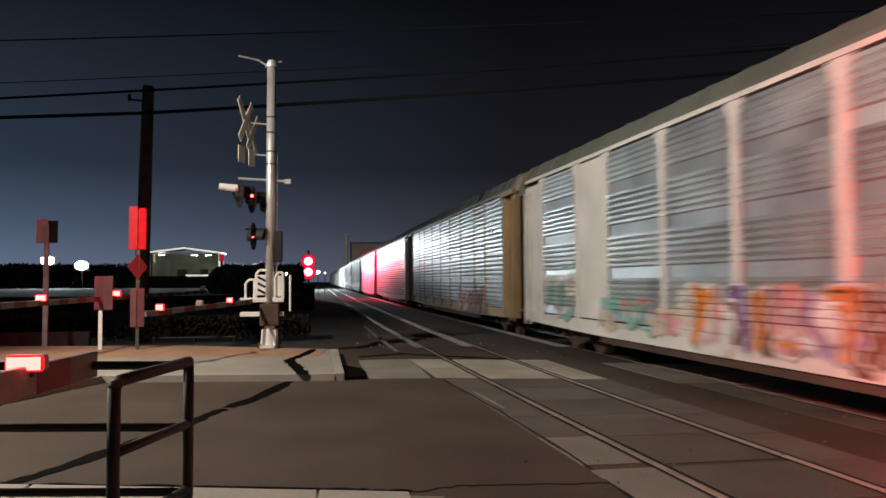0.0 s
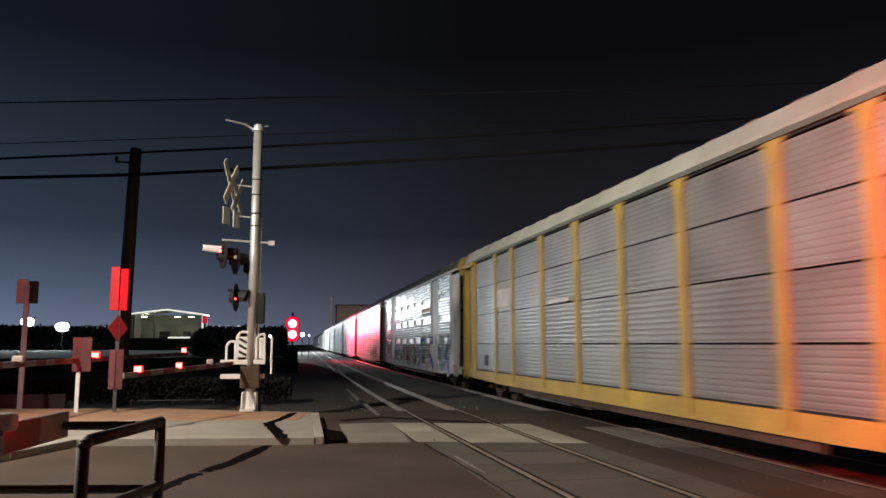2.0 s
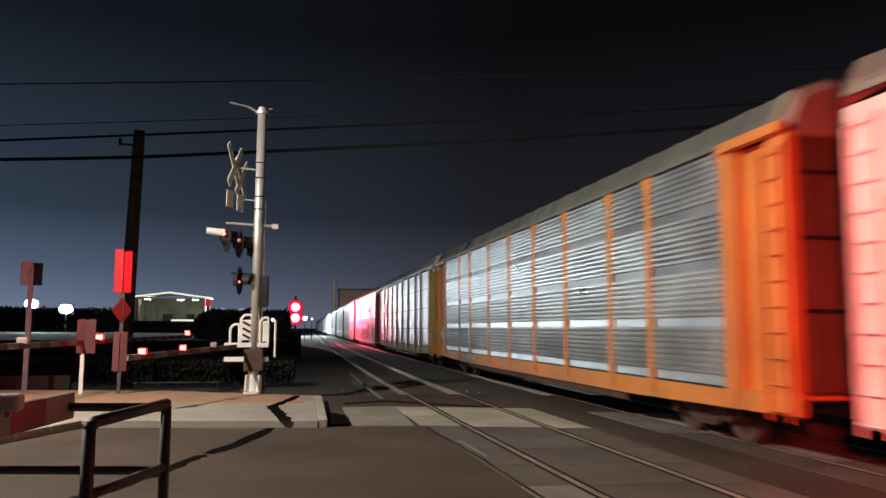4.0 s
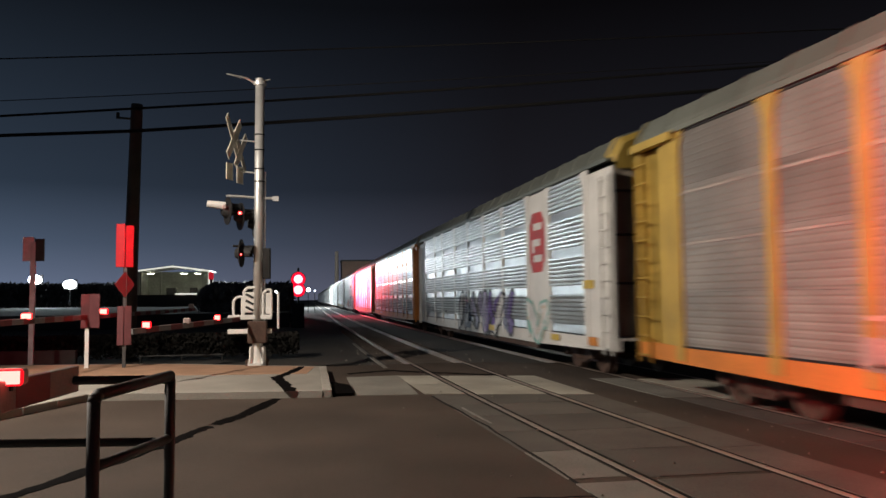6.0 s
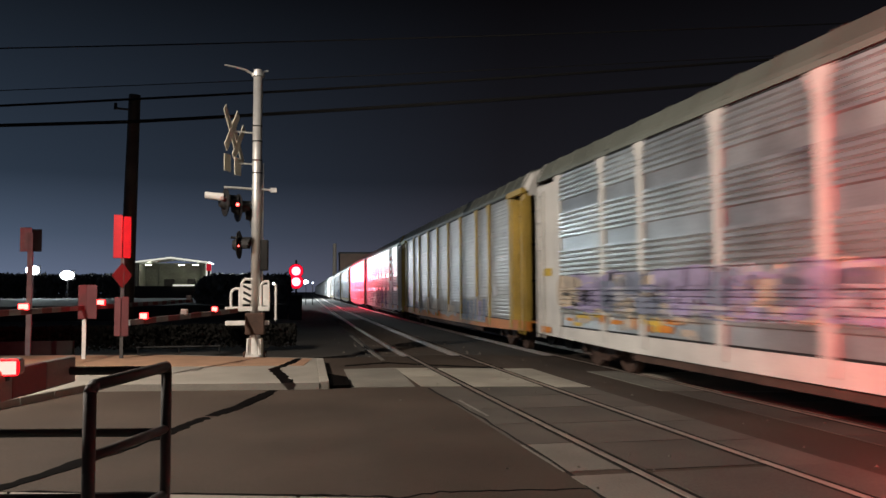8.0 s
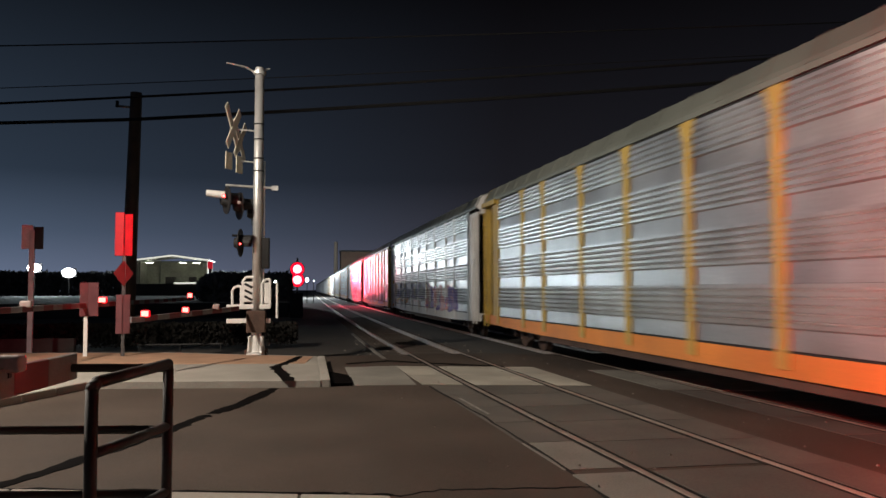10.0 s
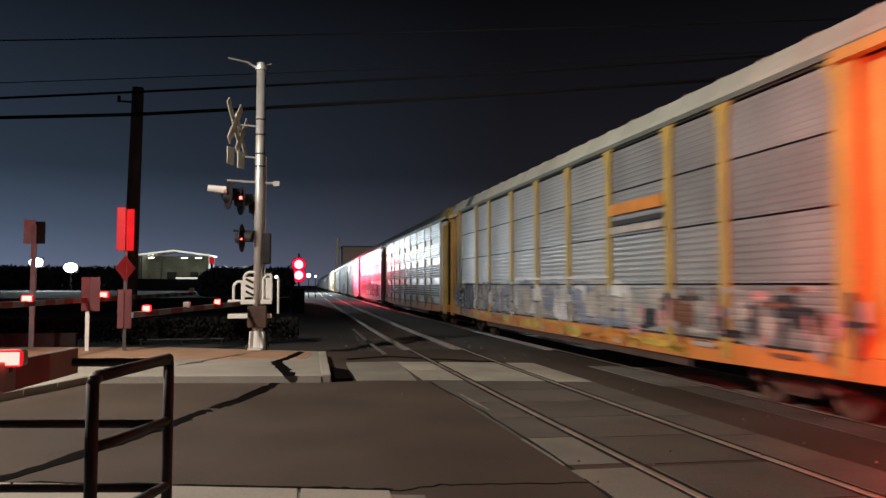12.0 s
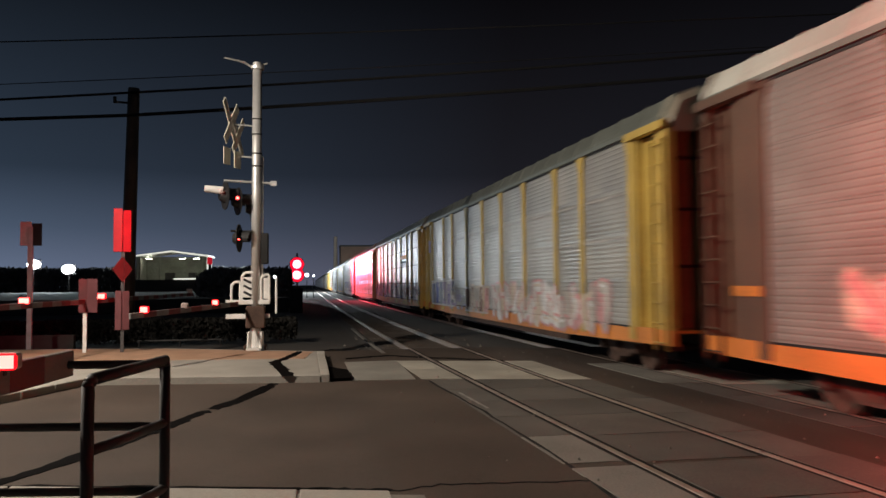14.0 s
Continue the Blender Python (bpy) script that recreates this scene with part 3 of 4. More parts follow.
        pts = [(-0.03, k * a), (-0.03, k * (a + 0.16)), (0.11, k * (a + 0.20)), (0.11, k * (b - 0.52)), (-0.03, k * (b - 0.48)), (-0.03, k * b), (0.14, k * b), (0.14, k * a)]
        if turn < 0:
            pts = [(x, -y) for x, y in pts]
        if turn < 0:
            pts = [(x, y) for x, y in pts]
    return slab(pts, 0.99, 4.82)


def hood_mesh(length):
    """The rounded end of the roof, drawn down over the doors."""
    prof = [(-1.56, 5.03), (-1.53, 5.14), (-1.35, 5.47), (-0.86, 5.65), (0, 5.70), (0.86, 5.65), (1.35, 5.47), (1.53, 5.14), (1.56, 5.03)]
    bm = bmesh.new()
    last = None
    for y, k, drop in ((-length, 1.0, 0.0), (-0.25, 1.0, 0.0), (0.0, 0.985, 0.05), (0.10, 0.94, 0.16)):
        ring = [bm.verts.new((x * k, y, z - drop)) for x, z in prof]
        if last:
            for q in range(len(ring) - 1):
                bm.faces.new((last[q], last[q + 1], ring[q + 1], ring[q]))
        last = ring
    low = [bm.verts.new((v.co.x, v.co.y, 4.74)) for v in (last[0], last[-1])]
    bm.faces.new(last + [low[1], low[0]])
    return bm


def ladder_mesh():
    """Grab rungs between two thin flat stiles."""
    bm = bmesh.new()
    for y in (-0.24, 0.24):
        add_box(bm, (-0.066, y - 0.008, 0.6), (-0.0, y + 0.008, 4.64))
    for k in range(11):
        z = 0.75 + 0.38 * k
        add_tube(bm, (-0.055, -0.24, z), (-0.055, 0.24, z), 0.014, None, 6)
    return bm


def door_mesh():
    """Two folding door leaves across the car's end, bowed outwards a little, with upright folds."""
    bm = bmesh.new()
    n = 14
    pts = []
    for k in range(n + 1):
        x = -1.42 + 2.84 * k / n
        pts.append((x, 0.16 * (1 - (x / 1.42) ** 2) + (0.03 if k % 2 else 0)))
    lo = [bm.verts.new((x, y, 1.0)) for x, y in pts]
    hi = [bm.verts.new((x, y, 5.2 - 0.4 * abs(x / 1.42) ** 2)) for x, y in pts]
    bl = [bm.verts.new((x, y - 0.06, 1.0)) for x, y in pts]
    bh = [bm.verts.new((x, y - 0.06, 5.2 - 0.4 * abs(x / 1.42) ** 2)) for x, y in pts]
    for k in range(n):
        bm.faces.new((lo[k], lo[k + 1], hi[k + 1], hi[k]))
        bm.faces.new((bl[k + 1], bl[k], bh[k], bh[k + 1]))
        bm.faces.new((hi[k], hi[k + 1], bh[k + 1], bh[k]))
    return bm


def coupler_mesh():
    bm = box((-0.12, -0.4, 0.70), (0.12, 0.30, 0.92))
    add_box(bm, (-0.19, 0.27, 0.64), (0.19, 0.54, 0.96))
    add_box(bm, (-0.45, -0.02, 0.62), (0.45, 0.08, 1.0))
    add_tube(bm, (0.5, 0.0, 0.75), (0.42, 0.5, 0.5), 0.03, None, 8)
    return bm


GREYCAR = "galvanised ribbed car-carrier rail car rolling on the far track"
mat("amber_paint", (0.56, 0.32, 0.06), 0.55, 0, 0.9, 0.25, 30, 0.1)
CARS = {
    -8: dict(flat=0.22, ribs=6, posts=CARWHITE, ends=CARWHITE, sill=CARWHITE, rail=CARWHITE, door=GREYDOOR, hood=YELLOW, solid=(1, 7), label="white and galvanised car-carrier rail car with blue and green graffiti",
             tags=((3, 0.0, 0.72, 6.6, 1.15, ("white", "pink", "purple", "orange", "brown", "white"), 11), (41, 5.0, 0.72, 4.0, 0.9, ("cream", "pink", "teal"), 34), (4, -7.3, 0.72, 7.4, 1.55, ("white", "blue", "green", "pink", "blue", "green"), 6), (5, 9.8, 0.8, 2.0, 1.6, ("white", "teal", "cream"), 32)),
             plates=((-5.2, 3.6, 2.3, 0.2, "orange"), (-5.2, 3.42, 2.2, 0.1, "black"), (-12.1, 0.92, 0.5, 0.34, "orange"))),
    -7: dict(skin=SMOOTH, ribs=9, roof=PALE_ROOF, posts=YELLOW, ends=YELLOW, sill=YELLOW, door=DOOR, hood=YELLOW, hood_rear=CARWHITE, seams=True, label="yellow-framed galvanised car-carrier rail car with dark panel seams",
             plates=((7.4, 3.4, 1.6, 0.6, "white"), (9.6, 1.36, 0.35, 0.35, "black"), (2.4, 3.05, 1.6, 0.10, "white"))),
    -6: dict(flat=0.14, ribs=8, hood=HOODGREY, tags=((31, 11.6, 1.4, 0.9, 0.6, ("cream", "pink", "white"), 2),), posts=ORANGE, ends=ORANGE, sill=ORANGE, door=BROWN, label="orange-framed galvanised car-carrier rail car",
             plates=((6.4, 0.82, 1.4, 0.16, "cream"),)),
    -5: dict(flat=0.2, ribs=7, posts=CARWHITE, ends=CARWHITE, sill=CARWHITE, door=GREYDOOR, hood_rear=YELLOW, solid=(1,), label="white-framed car-carrier rail car with a red block emblem",
             tags=((9, -1.0, 0.72, 8.0, 1.35, ("black", "slate", "purple", "white", "lilac", "slate"), 7), (10, -7.4, 0.72, 1.9, 1.0, ("teal", "white", "cream"), 2)), emblem=-7.54,
             plates=((-11.4, 2.2, 0.6, 0.2, "yellow"), (-9.0, 0.84, 0.6, 0.16, "yellow"), (-11.6, 0.86, 0.5, 0.2, "orange"), (-2.4, 0.86, 0.7, 0.2, "yellow"))),
    # front hood takes the dark door paint as painted shade
    -4: dict(skin=DULL, posts=YELLOW, ends=YELLOW, sill=ORANGE, door=DOOR, hood=DOOR, hood_rear=CARWHITE, ribs=8, bands=True, plates=((-9.4, 1.9, 0.35, 0.3, "white"),), label="yellow-framed car-carrier rail car with pale pink graffiti",
             tags=((11, 2.0, 0.72, 9.6, 0.95, ("dust", "cream", "dust", "dust"), 60), (12, -6.1, 0.76, 3.9, 0.95, ("dust", "slate", "lilac", "slate"), -6))),
    -3: dict(flat=0.28, ribs=6, posts=CARWHITE, ends=CARWHITE, sill=CARWHITE, door=DOOR, hood=CARWHITE, label="white-framed car-carrier rail car with lilac graffiti",
             tags=((13, 4.6, 1.35, 12.4, 1.0, ("lilac", "pale", "slate", "pale", "lilac", "cream", "slate", "black"), 300), (14, -5.0, 0.9, 7.6, 1.2, ("pink", "purple", "white", "lilac"), 70), (15, 7.6, 1.0, 6.4, 0.42, ("orange", "cream", "yellow", "dust"), 34)),
             plates=((12.0, 2.4, 0.5, 0.2, "yellow"), (12.2, 0.84, 0.7, 0.16, "orange"))),
    -2: dict(flat=0.28, ribs=6, flush_rear=True, posts=YELLOW, ends=YELLOW, sill=ORANGE, door=BROWN, hood=YELLOW, label="yellow-framed galvanised car-carrier rail car with an orange sill"),
    -1: dict(skin=SMOOTH, ribs=9, roof=PALE_ROOF, posts=YELLOW, ends=MATS["amber_paint"], sill=ORANGE, door=DOOR, seams=True, label="yellow-framed car-carrier rail car with black and white graffiti",
             tags=((17, 7.8, 0.98, 8.6, 1.0, ("black", "dust", "white", "dust", "slate"), 17), (18, -1.0, 0.95, 7.6, 1.1, ("dust", "slate", "dust", "white", "black", "black"), 110), (42, -8.4, 0.8, 6.6, 1.1, ("dust", "brown", "black", "pink"), 56), (19, 1.5, 0.62, 17.0, 0.34, ("orange", "yellow", "amber", "cream"), 60)),
             plates=((-5.2, 3.56, 2.45, 0.24, "orange"), (-5.2, 3.26, 2.3, 0.10, "black"), (-5.2, 3.10, 2.4, 0.14, "dust"), (-0.3, 2.09, 7.0, 0.06, "white"))),
    0: dict(skin=DULL, posts=YELLOW, ends=YELLOW, sill=ORANGE, door=DOOR, ribs=9, bands=True, label="yellow car-carrier rail car with blue and white graffiti",
            tags=((21, 8.7, 0.9, 5.2, 1.2, ("white", "blue", "slate", "lilac", "slate"), -6), (44, 5.6, 0.8, 2.4, 1.0, ("lilac", "dust", "white"), 32), (45, 2.2, 0.8, 3.6, 1.05, ("cream", "dust", "pink", "brown"), -5), (22, -5.0, 0.75, 10.0, 1.15, ("pink", "cream", "dust", "white"), 13)),
            plates=((11.75, 3.75, 0.42, 0.6, "lilac"), (11.2, 0.8, 0.8, 0.16, "yellow"), (8.6, 0.8, 0.7, 0.16, "yellow"), (9.0, 2.02, 4.5, 0.06, "white"))),
    1: dict(roof=PALE_ROOF, skin=DULL, posts=BROWN, ends=BROWN, sill=ORANGE, door=BROWN, ribs=9, label="brown-framed car-carrier rail car with a pale scrawl",
            tags=((23, 8.6, 1.25, 1.9, 0.7, ("cream", "pink", "white"), 3),), plates=((11.6, 1.75, 0.7, 0.16, "orange"),)),
    2: dict(posts=YELLOW, ends=YELLOW, sill=YELLOW, door=DOOR, far=True, label=GREYCAR),
    -9: dict(posts=TAN, ends=TAN, sill=TAN, door=BROWN, label="tan-framed galvanised car-carrier rail car", tags=((25, -6, 0.72, 5.0, 0.9, ("brown", "cream", "pink", "orange"), 6),)),
}
ROW0 = 15.05  # where the gap ahead of car 0 is at 12.5 s


def car_pose(n, t):
    y = ROW0 + SPEED * (t - 12.5) - PITCH * (n + 0.5)
    ya, yb = y - 9.6, y + 9.6
    xa, xb = track_b(ya), track_b(yb)
    return pose((xa + xb) / 2, y, DROP_B, 0, 0, math.degrees(-math.atan2(xb - xa, yb - ya)))


MOVING = []
for n in range(-22, 3):
    spec = CARS.get(n) or dict(posts=(CARWHITE, GALV, CARWHITE)[n % 3], ends=CARWHITE, sill=CARWHITE, door=(BROWN, DOOR, BROWN)[n % 3], far=True, label=GREYCAR)
    MOVING.append((n, rail_car(spec)))


# ---------------------------------------------------------------- pavements and crossing surface
pavement = thing("pavement", "pale concrete walk beside the crossing road", "pavement")
pavement["kind"] = "structure"
TURN = -0.25
slab_rng = random.Random(5)
for row in range(3):
    for k in range(-5, 7):
        xa, xb = -0.09 - 1.32 * k, -0.09 - 1.32 * (k - 1)
        if xb > 0.75:
            xb = 0.72
        if xa > 0.5:
            continue
        ya, yb = 7.18 - 1.5 * row, 7.18 - 1.5 * (row + 1)
        g = 0.012
        up = slab_rng.uniform(0.002, 0.010)
        pts = [(xa + g, ya - g + TURN * (xa + 0.09)), (xa + g, yb + g + TURN * (xa + 0.09)), (xb - g, yb + g + TURN * (xb + 0.09)), (xb - g, ya - g + TURN * (xb + 0.09))]
        part("slab", bevelled(slab(pts, -0.08, up), 0.008, 1), CONCRETE, pavement)
part("base", slab([(-12, 10.0), (-12, -12), (1.0, -12), (1.0, 6.8)], -0.14, -0.006), PANEL, pavement, "grey cement bed under the slabs")

island = thing("traffic_island", "raised concrete island under the crossing signal", "pavement")
island["kind"] = "structure"
ISL = [(-6.2, 9.9), (-4.22, 15.5), (0.21, 14.9), (0.21, 20.4), (-3.95, 22.5), (-14.6, 24.3), (-14.6, 9.9)]
part("deck", slab(ISL, -0.1, 0.116), CONCRETE, island, "pale concrete deck")
strip = [(-4.1, 19.0), (-0.1, 18.4), (0.1, 20.2), (-4.0, 22.3), (-9, 23.1), (-9, 19.6)]
part("tactile_strip", slab(strip, 0.11, 0.123), TACTILE, island, "brick-red paving strip")
for k in range(5):
    y0 = 14.9 + k * 1.05
    part("kerb_stone", bevelled(box((0.215, y0 + 0.01, -0.1), (0.40, y0 + 1.03, 0.14)), 0.02, 2), CONCRETE, island)
# shade on the kerb's end, put in as a flat tar-coloured slab
ramp = part("kerb_ramp", slab([(0.42, 14.95), (0.82, 15.0), (0.82, 16.4), (0.42, 17.2)], -0.1, 0.05), TAR, island, "dark slab standing in for the shaded side of the kerb end")
for k in range(7):
    a = Vector((-6.25 + k * 0.285, 9.8 + k * 0.815))
    b = a + Vector((0.277, 0.792))
    part("kerb_stone", bevelled(slab([(a.x, a.y), (a.x + 0.15, a.y - 0.02), (b.x + 0.15, b.y - 0.02), (b.x, b.y)], -0.1, 0.13), 0.015, 1), CONCRETE, island)

crossing = thing("crossing_panels", "worn concrete crossing panels between the rails", "road")
crossing["kind"] = "structure"


def crossing_panel(line, u0, u1, y0, y1, z=0.002, skew=-0.3, m=None):
    pts = [(line(y0) + u0, y0 - skew * 0), (line(y0 + skew * (u1 - u0)) + u1, y0 + skew * (u1 - u0)), (line(y1 + skew * (u1 - u0)) + u1, y1 + skew * (u1 - u0)), (line(y1) + u0, y1)]
    low = DROP_B if line is track_b else 0.0
    part("panel", slab(pts, -0.12 + low, z + low), m or PANEL, crossing)


pale = mat("pale_concrete", (0.34, 0.32, 0.27), 0.85, 0, 0.9, 0.25, 40, 0.3, each=0.08)
for line in (track_a, track_b):
    s = -0.22
    for ya, yb in ((14.9, 16.6), (16.62, 18.5)):
        if line is track_a:
            crossing_panel(line, -1.62, -0.86, ya, yb, 0.003, s, pale)
            crossing_panel(line, -0.64, 0.64, ya - 0.3, yb - 0.3, 0.003, s, pale)
            crossing_panel(line, 0.86, 1.50, ya - 0.7, yb - 0.7, 0.003, s, pale)
        else:
            crossing_panel(line, -1.62, -0.86, ya - 1.2, yb - 1.2, 0.003, s, PANEL)
            # paler, with the light on the ground between these rails in its colour
            crossing_panel(line, -0.64, 0.64, ya - 1.6, yb - 1.6, 0.003, s, pale)
    for k in range(5):
        y0 = 7.75 + k * 1.42 - 0.25
        for u0, u1 in ((-1.50, -0.86), (-0.64, 0.64), (0.86, 1.50)):
            # darker panels, but paler between the far rails for the lit ground there
            crossing_panel(line, u0, u1, y0 - 0.1 * u0, y0 + 1.40 - 0.1 * u0, -0.004, 0.0, PANEL if (k == 0 and u0 < -0.7 and line is track_a) or (line is track_b and k > 1 and abs(u0) < 0.7) else mat("dark_panel", (0.085, 0.076, 0.066), 0.85, 0, 0.9, 0.35, 40, 0.4, each=0.12))
    for k in range(3):
        y0 = 7.45 - 1.35 * (k + 1)
        for u0, u1 in ((-1.50, -0.86), (-0.64, 0.64), (0.86, 1.50)):
            crossing_panel(line, u0, u1, y0, y0 + 1.32, 0.003, 0.0, PANEL if u0 < -0.7 and line is track_a else MATS["dark_panel"])
walkway = part("walkway", slab([(0.84, 15.0), (2.05, 14.85), (2.1, 18.6), (0.84, 18.5)], -0.1, 0.002), PANEL, crossing, "grey concrete walkway beside the track")


def ribbon(points, widths, z0, z1):
    bm = bmesh.new()
    rows = []
    for k, (p, w) in enumerate(zip(points, widths)):
        a = Vector(points[max(0, k - 1)])
        b = Vector(points[min(len(points) - 1, k + 1)])
        d = (b - a).normalized()
        n = Vector((-d.y, d.x)) * w / 2
        rows.append([bm.verts.new((p[0] + s * n.x, p[1] + s * n.y, z)) for s, z in ((-1, z0), (-0.9, z1), (0.9, z1), (1, z0))])
    for a, b in zip(rows, rows[1:]):
        for k in range(3):
            bm.faces.new((a[k], a[k + 1], b[k + 1], b[k]))
    return bm


def ragged(points, width, seed, n=12):
    rng = random.Random(seed)
    out, ws = [], []
    for (x0, y0), (x1, y1) in zip(points, points[1:]):
        for k in range(n):
            f = k / n
            out.append((x0 + (x1 - x0) * f + rng.uniform(-0.02, 0.02), y0 + (y1 - y0) * f + rng.uniform(-0.03, 0.03)))
            ws.append(width * rng.uniform(0.7, 1.3))
    out.append(points[-1])
    ws.append(width * 0.5)
    return out, ws


p, w = ragged([(-3.4, 6.9), (-2.6, 8.72), (-1.83, 10.72), (-1.50, 11.95)], 0.22, 2)
part("tar_seam", ribbon(p, w, -0.012, -0.003), TAR, road, "black tar seam")
p, w = ragged([(-1.42, 12.05), (-1.08, 13.0), (-0.33, 16.3)], 0.24, 3, 14)
part("tar_seam", ribbon([q for q in p if q[1] < 14.95], w, -0.012, -0.003), TAR, road, "black tar seam")
p, w = ragged([(-0.36, 14.95), (-0.76, 17.7), (-0.44, 18.9), (-0.22, 20.3)], 0.24, 4)
part("tar_seam", ribbon(p, w, 0.11, 0.127), TAR, island, "dark seam in the concrete")
p, w = ragged([(0.9, 19.4), (2.0, 20.0), (3.2, 19.0), (4.6, 18.0)], 0.22, 6)
part("tar_seam", ribbon(p, w, -0.012, -0.003), TAR, road, "black tar seam")
p, w = ragged([(0.72, 6.98), (1.2, 7.12), (1.9, 7.05), (2.6, 6.95)], 0.022, 8, 6)
part("tar_seam", ribbon(p, w, -0.012, -0.003), RUBBER, road, "black tar seam")
p, w = ragged([(-6, 8.66), (-2.85, 7.92), (-0.09, 7.24), (0.74, 7.02)], 0.07, 9, 16)
part("tar_seam", ribbon(p, w, -0.012, -0.002), TAR, road, "dark gap along the walk")
p, w = ragged([(2.28, 14.6), (2.50, 11.0), (2.62, 8.2), (2.58, 6.0)], 0.045, 12, 5)
part("tar_seam", ribbon(p, w, -0.012, -0.002), RUBBER, road, "dark joint along the crossing panels")
part("road_line", ribbon([(1.80, 32.6), (1.88, 26), (1.99, 20.6)], [0.12] * 3, -0.02, 0.0), PAINT, road, "worn white paint line")
part("road_line", ribbon([(2.52, 12.9), (2.62, 11.2)], [0.05] * 2, -0.012, 0.0), PAINT, road, "worn white paint line")

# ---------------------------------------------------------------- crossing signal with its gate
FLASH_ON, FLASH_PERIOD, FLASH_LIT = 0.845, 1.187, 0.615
FLASHERS = []


def flip_lamp(parent, at, size, first):
    """A made-up two-sided block that imitates a flashing lamp: it glows on one side and is turned to and from the
    viewer; first: lit with the near lamp.
    """
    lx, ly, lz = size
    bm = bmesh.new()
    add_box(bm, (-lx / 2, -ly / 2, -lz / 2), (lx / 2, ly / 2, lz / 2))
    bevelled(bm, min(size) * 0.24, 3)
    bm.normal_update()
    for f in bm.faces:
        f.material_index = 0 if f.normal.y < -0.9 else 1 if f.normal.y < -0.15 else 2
    ob = part("lamp_drum", bm, [REDGLOW, REDHALO, REDDARK], parent, "red lamp block, glowing on one side and turned over to imitate flashing")
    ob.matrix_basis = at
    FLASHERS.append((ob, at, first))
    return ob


def steady(parent, at, size):
    lx, ly, lz = size
    bm = bevelled(box((-lx / 2, -ly / 2, -lz / 2), (lx / 2, ly / 2, lz / 2)), min(size) * 0.24, 3)
    bm.normal_update()
    for f in bm.faces:
        # all but the front glows too, standing in for the red halo
        f.material_index = 0 if f.normal.y < -0.9 else 1
    ob = part("lamp_lens", bm, [REDGLOW, REDHALO], parent, "steady red lamp")
    ob.matrix_basis = at
    return ob


MX, MY, MZ = -1.40, 21.25, 0.12
mast = thing("crossing_signal", "tall aluminium railroad crossing signal with crossbuck, flashers and gate", "crossing signal", at=pose(MX, MY, MZ) @ Matrix.Scale(1.044, 4))
part("mast_tube", tube((0, 0, 0.85), (0.03, 0, 7.42), 0.125, 0.118, 20), ALU, mast, "bright aluminium mast tube", smooth=True)
part("conduit", tube((0.16, 0.02, 0.9), (0.17, 0.02, 5.0), 0.025, None, 8), ALU, mast)
for z in (4.72, 5.05, 5.55, 5.95):
    part("band", tube((0.02, 0, z), (0.02, 0, z + 0.03), 0.14, None, 18), DARKSTEEL, mast, "dark clamp band")
bm = tube((0.03, 0, 7.28), (0.03, 0, 7.36), 0.17, None, 18)
add_tube(bm, (0.03, 0, 7.36), (0.03, 0, 7.46), 0.13, 0.11, 18)
part("cap", bm, ALU, mast)
bm = tube((-0.05, -0.02, 7.30), (-0.30, -0.15, 7.42), 0.03, None, 8)
add_tube(bm, (-0.30, -0.15, 7.42), (-0.78, -0.35, 7.46), 0.028, 0.022, 8)
add_tube(bm, (0.08, 0.05, 7.40), (0.28, 0.1, 7.48), 0.028, 0.02, 8)
part("top_bracket", bm, ALU, mast)
# footing
bm = bmesh.new()
add_tube(bm, (0, 0, 0.06), (0, 0, 0.60), 0.165, 0.125, 16)
add_box(bm, (-0.27, -0.27, 0.0), (0.27, 0.27, 0.055))
for k in range(4):
    m = pose(0, 0, 0, 0, 0, 45 + 90 * k)
    add_box(bm, (0.10, -0.03, 0.05), (0.27, 0.03, 0.46), m, 0.75)
part("pedestal", bm, WHITE, mast, "white cast pedestal")
for sx in (-1, 1):
    for sy in (-1, 1):
        part("bolt", tube((sx * 0.25, sy * 0.25, -0.0), (sx * 0.25, sy * 0.25, 0.13), 0.03, None, 8), RUST, mast)
# gate mechanism
part("mechanism_box", bevelled(box((-0.24, -0.22, 0.56), (0.24, 0.22, 1.12)), 0.03), RUST, mast, "brown gate mechanism housing")
for z in (0.86, 1.22):
    part("support_arm", bevelled(box((-0.74, -0.10, z - 0.06), (0.36, 0.02, z + 0.06)), 0.015), WHITE, mast, "white gate support arm")
part("counterweight_arm", tube((0.52, -0.06, 0.92), (0.52, -0.06, 1.86), 0.03, None, 8), WHITE, mast, "white upright of the counterweight arm")
for x0, x1, hi in ((-0.60, -0.38, 1.74), (-0.34, -0.06, 1.98), (0.14, 0.34, 1.92)):
    bm = bmesh.new()
    t = 0.035
    for a, b in (((x0, 1.24), (x0, hi - 0.1)), ((x0, hi - 0.1), (x0 + 0.08, hi)), ((x0 + 0.08, hi), (x1, hi)), ((x1, hi), (x1, 1.24))):
        add_tube(bm, (a[0], -0.06, a[1]), (b[0], -0.06, b[1]), t, None, 8)
    part("counterweight_arm", bm, WHITE, mast, "white bent counterweight arm")
bm = box((-0.32, -0.09, 1.34), (-0.08, -0.03, 1.86))
part("counterweight", bevelled(bm, 0.02), WHITE, mast, "stack of pale counterweight plates")
for k in range(3):
    m = pose(-0.20, -0.095, 1.44 + 0.16 * k, 0, 28, 0)
    part("stripe", box((-0.11, -0.006, -0.03), (0.11, 0.0, 0.03), m), BLACK, mast, "dark slanted stripe")
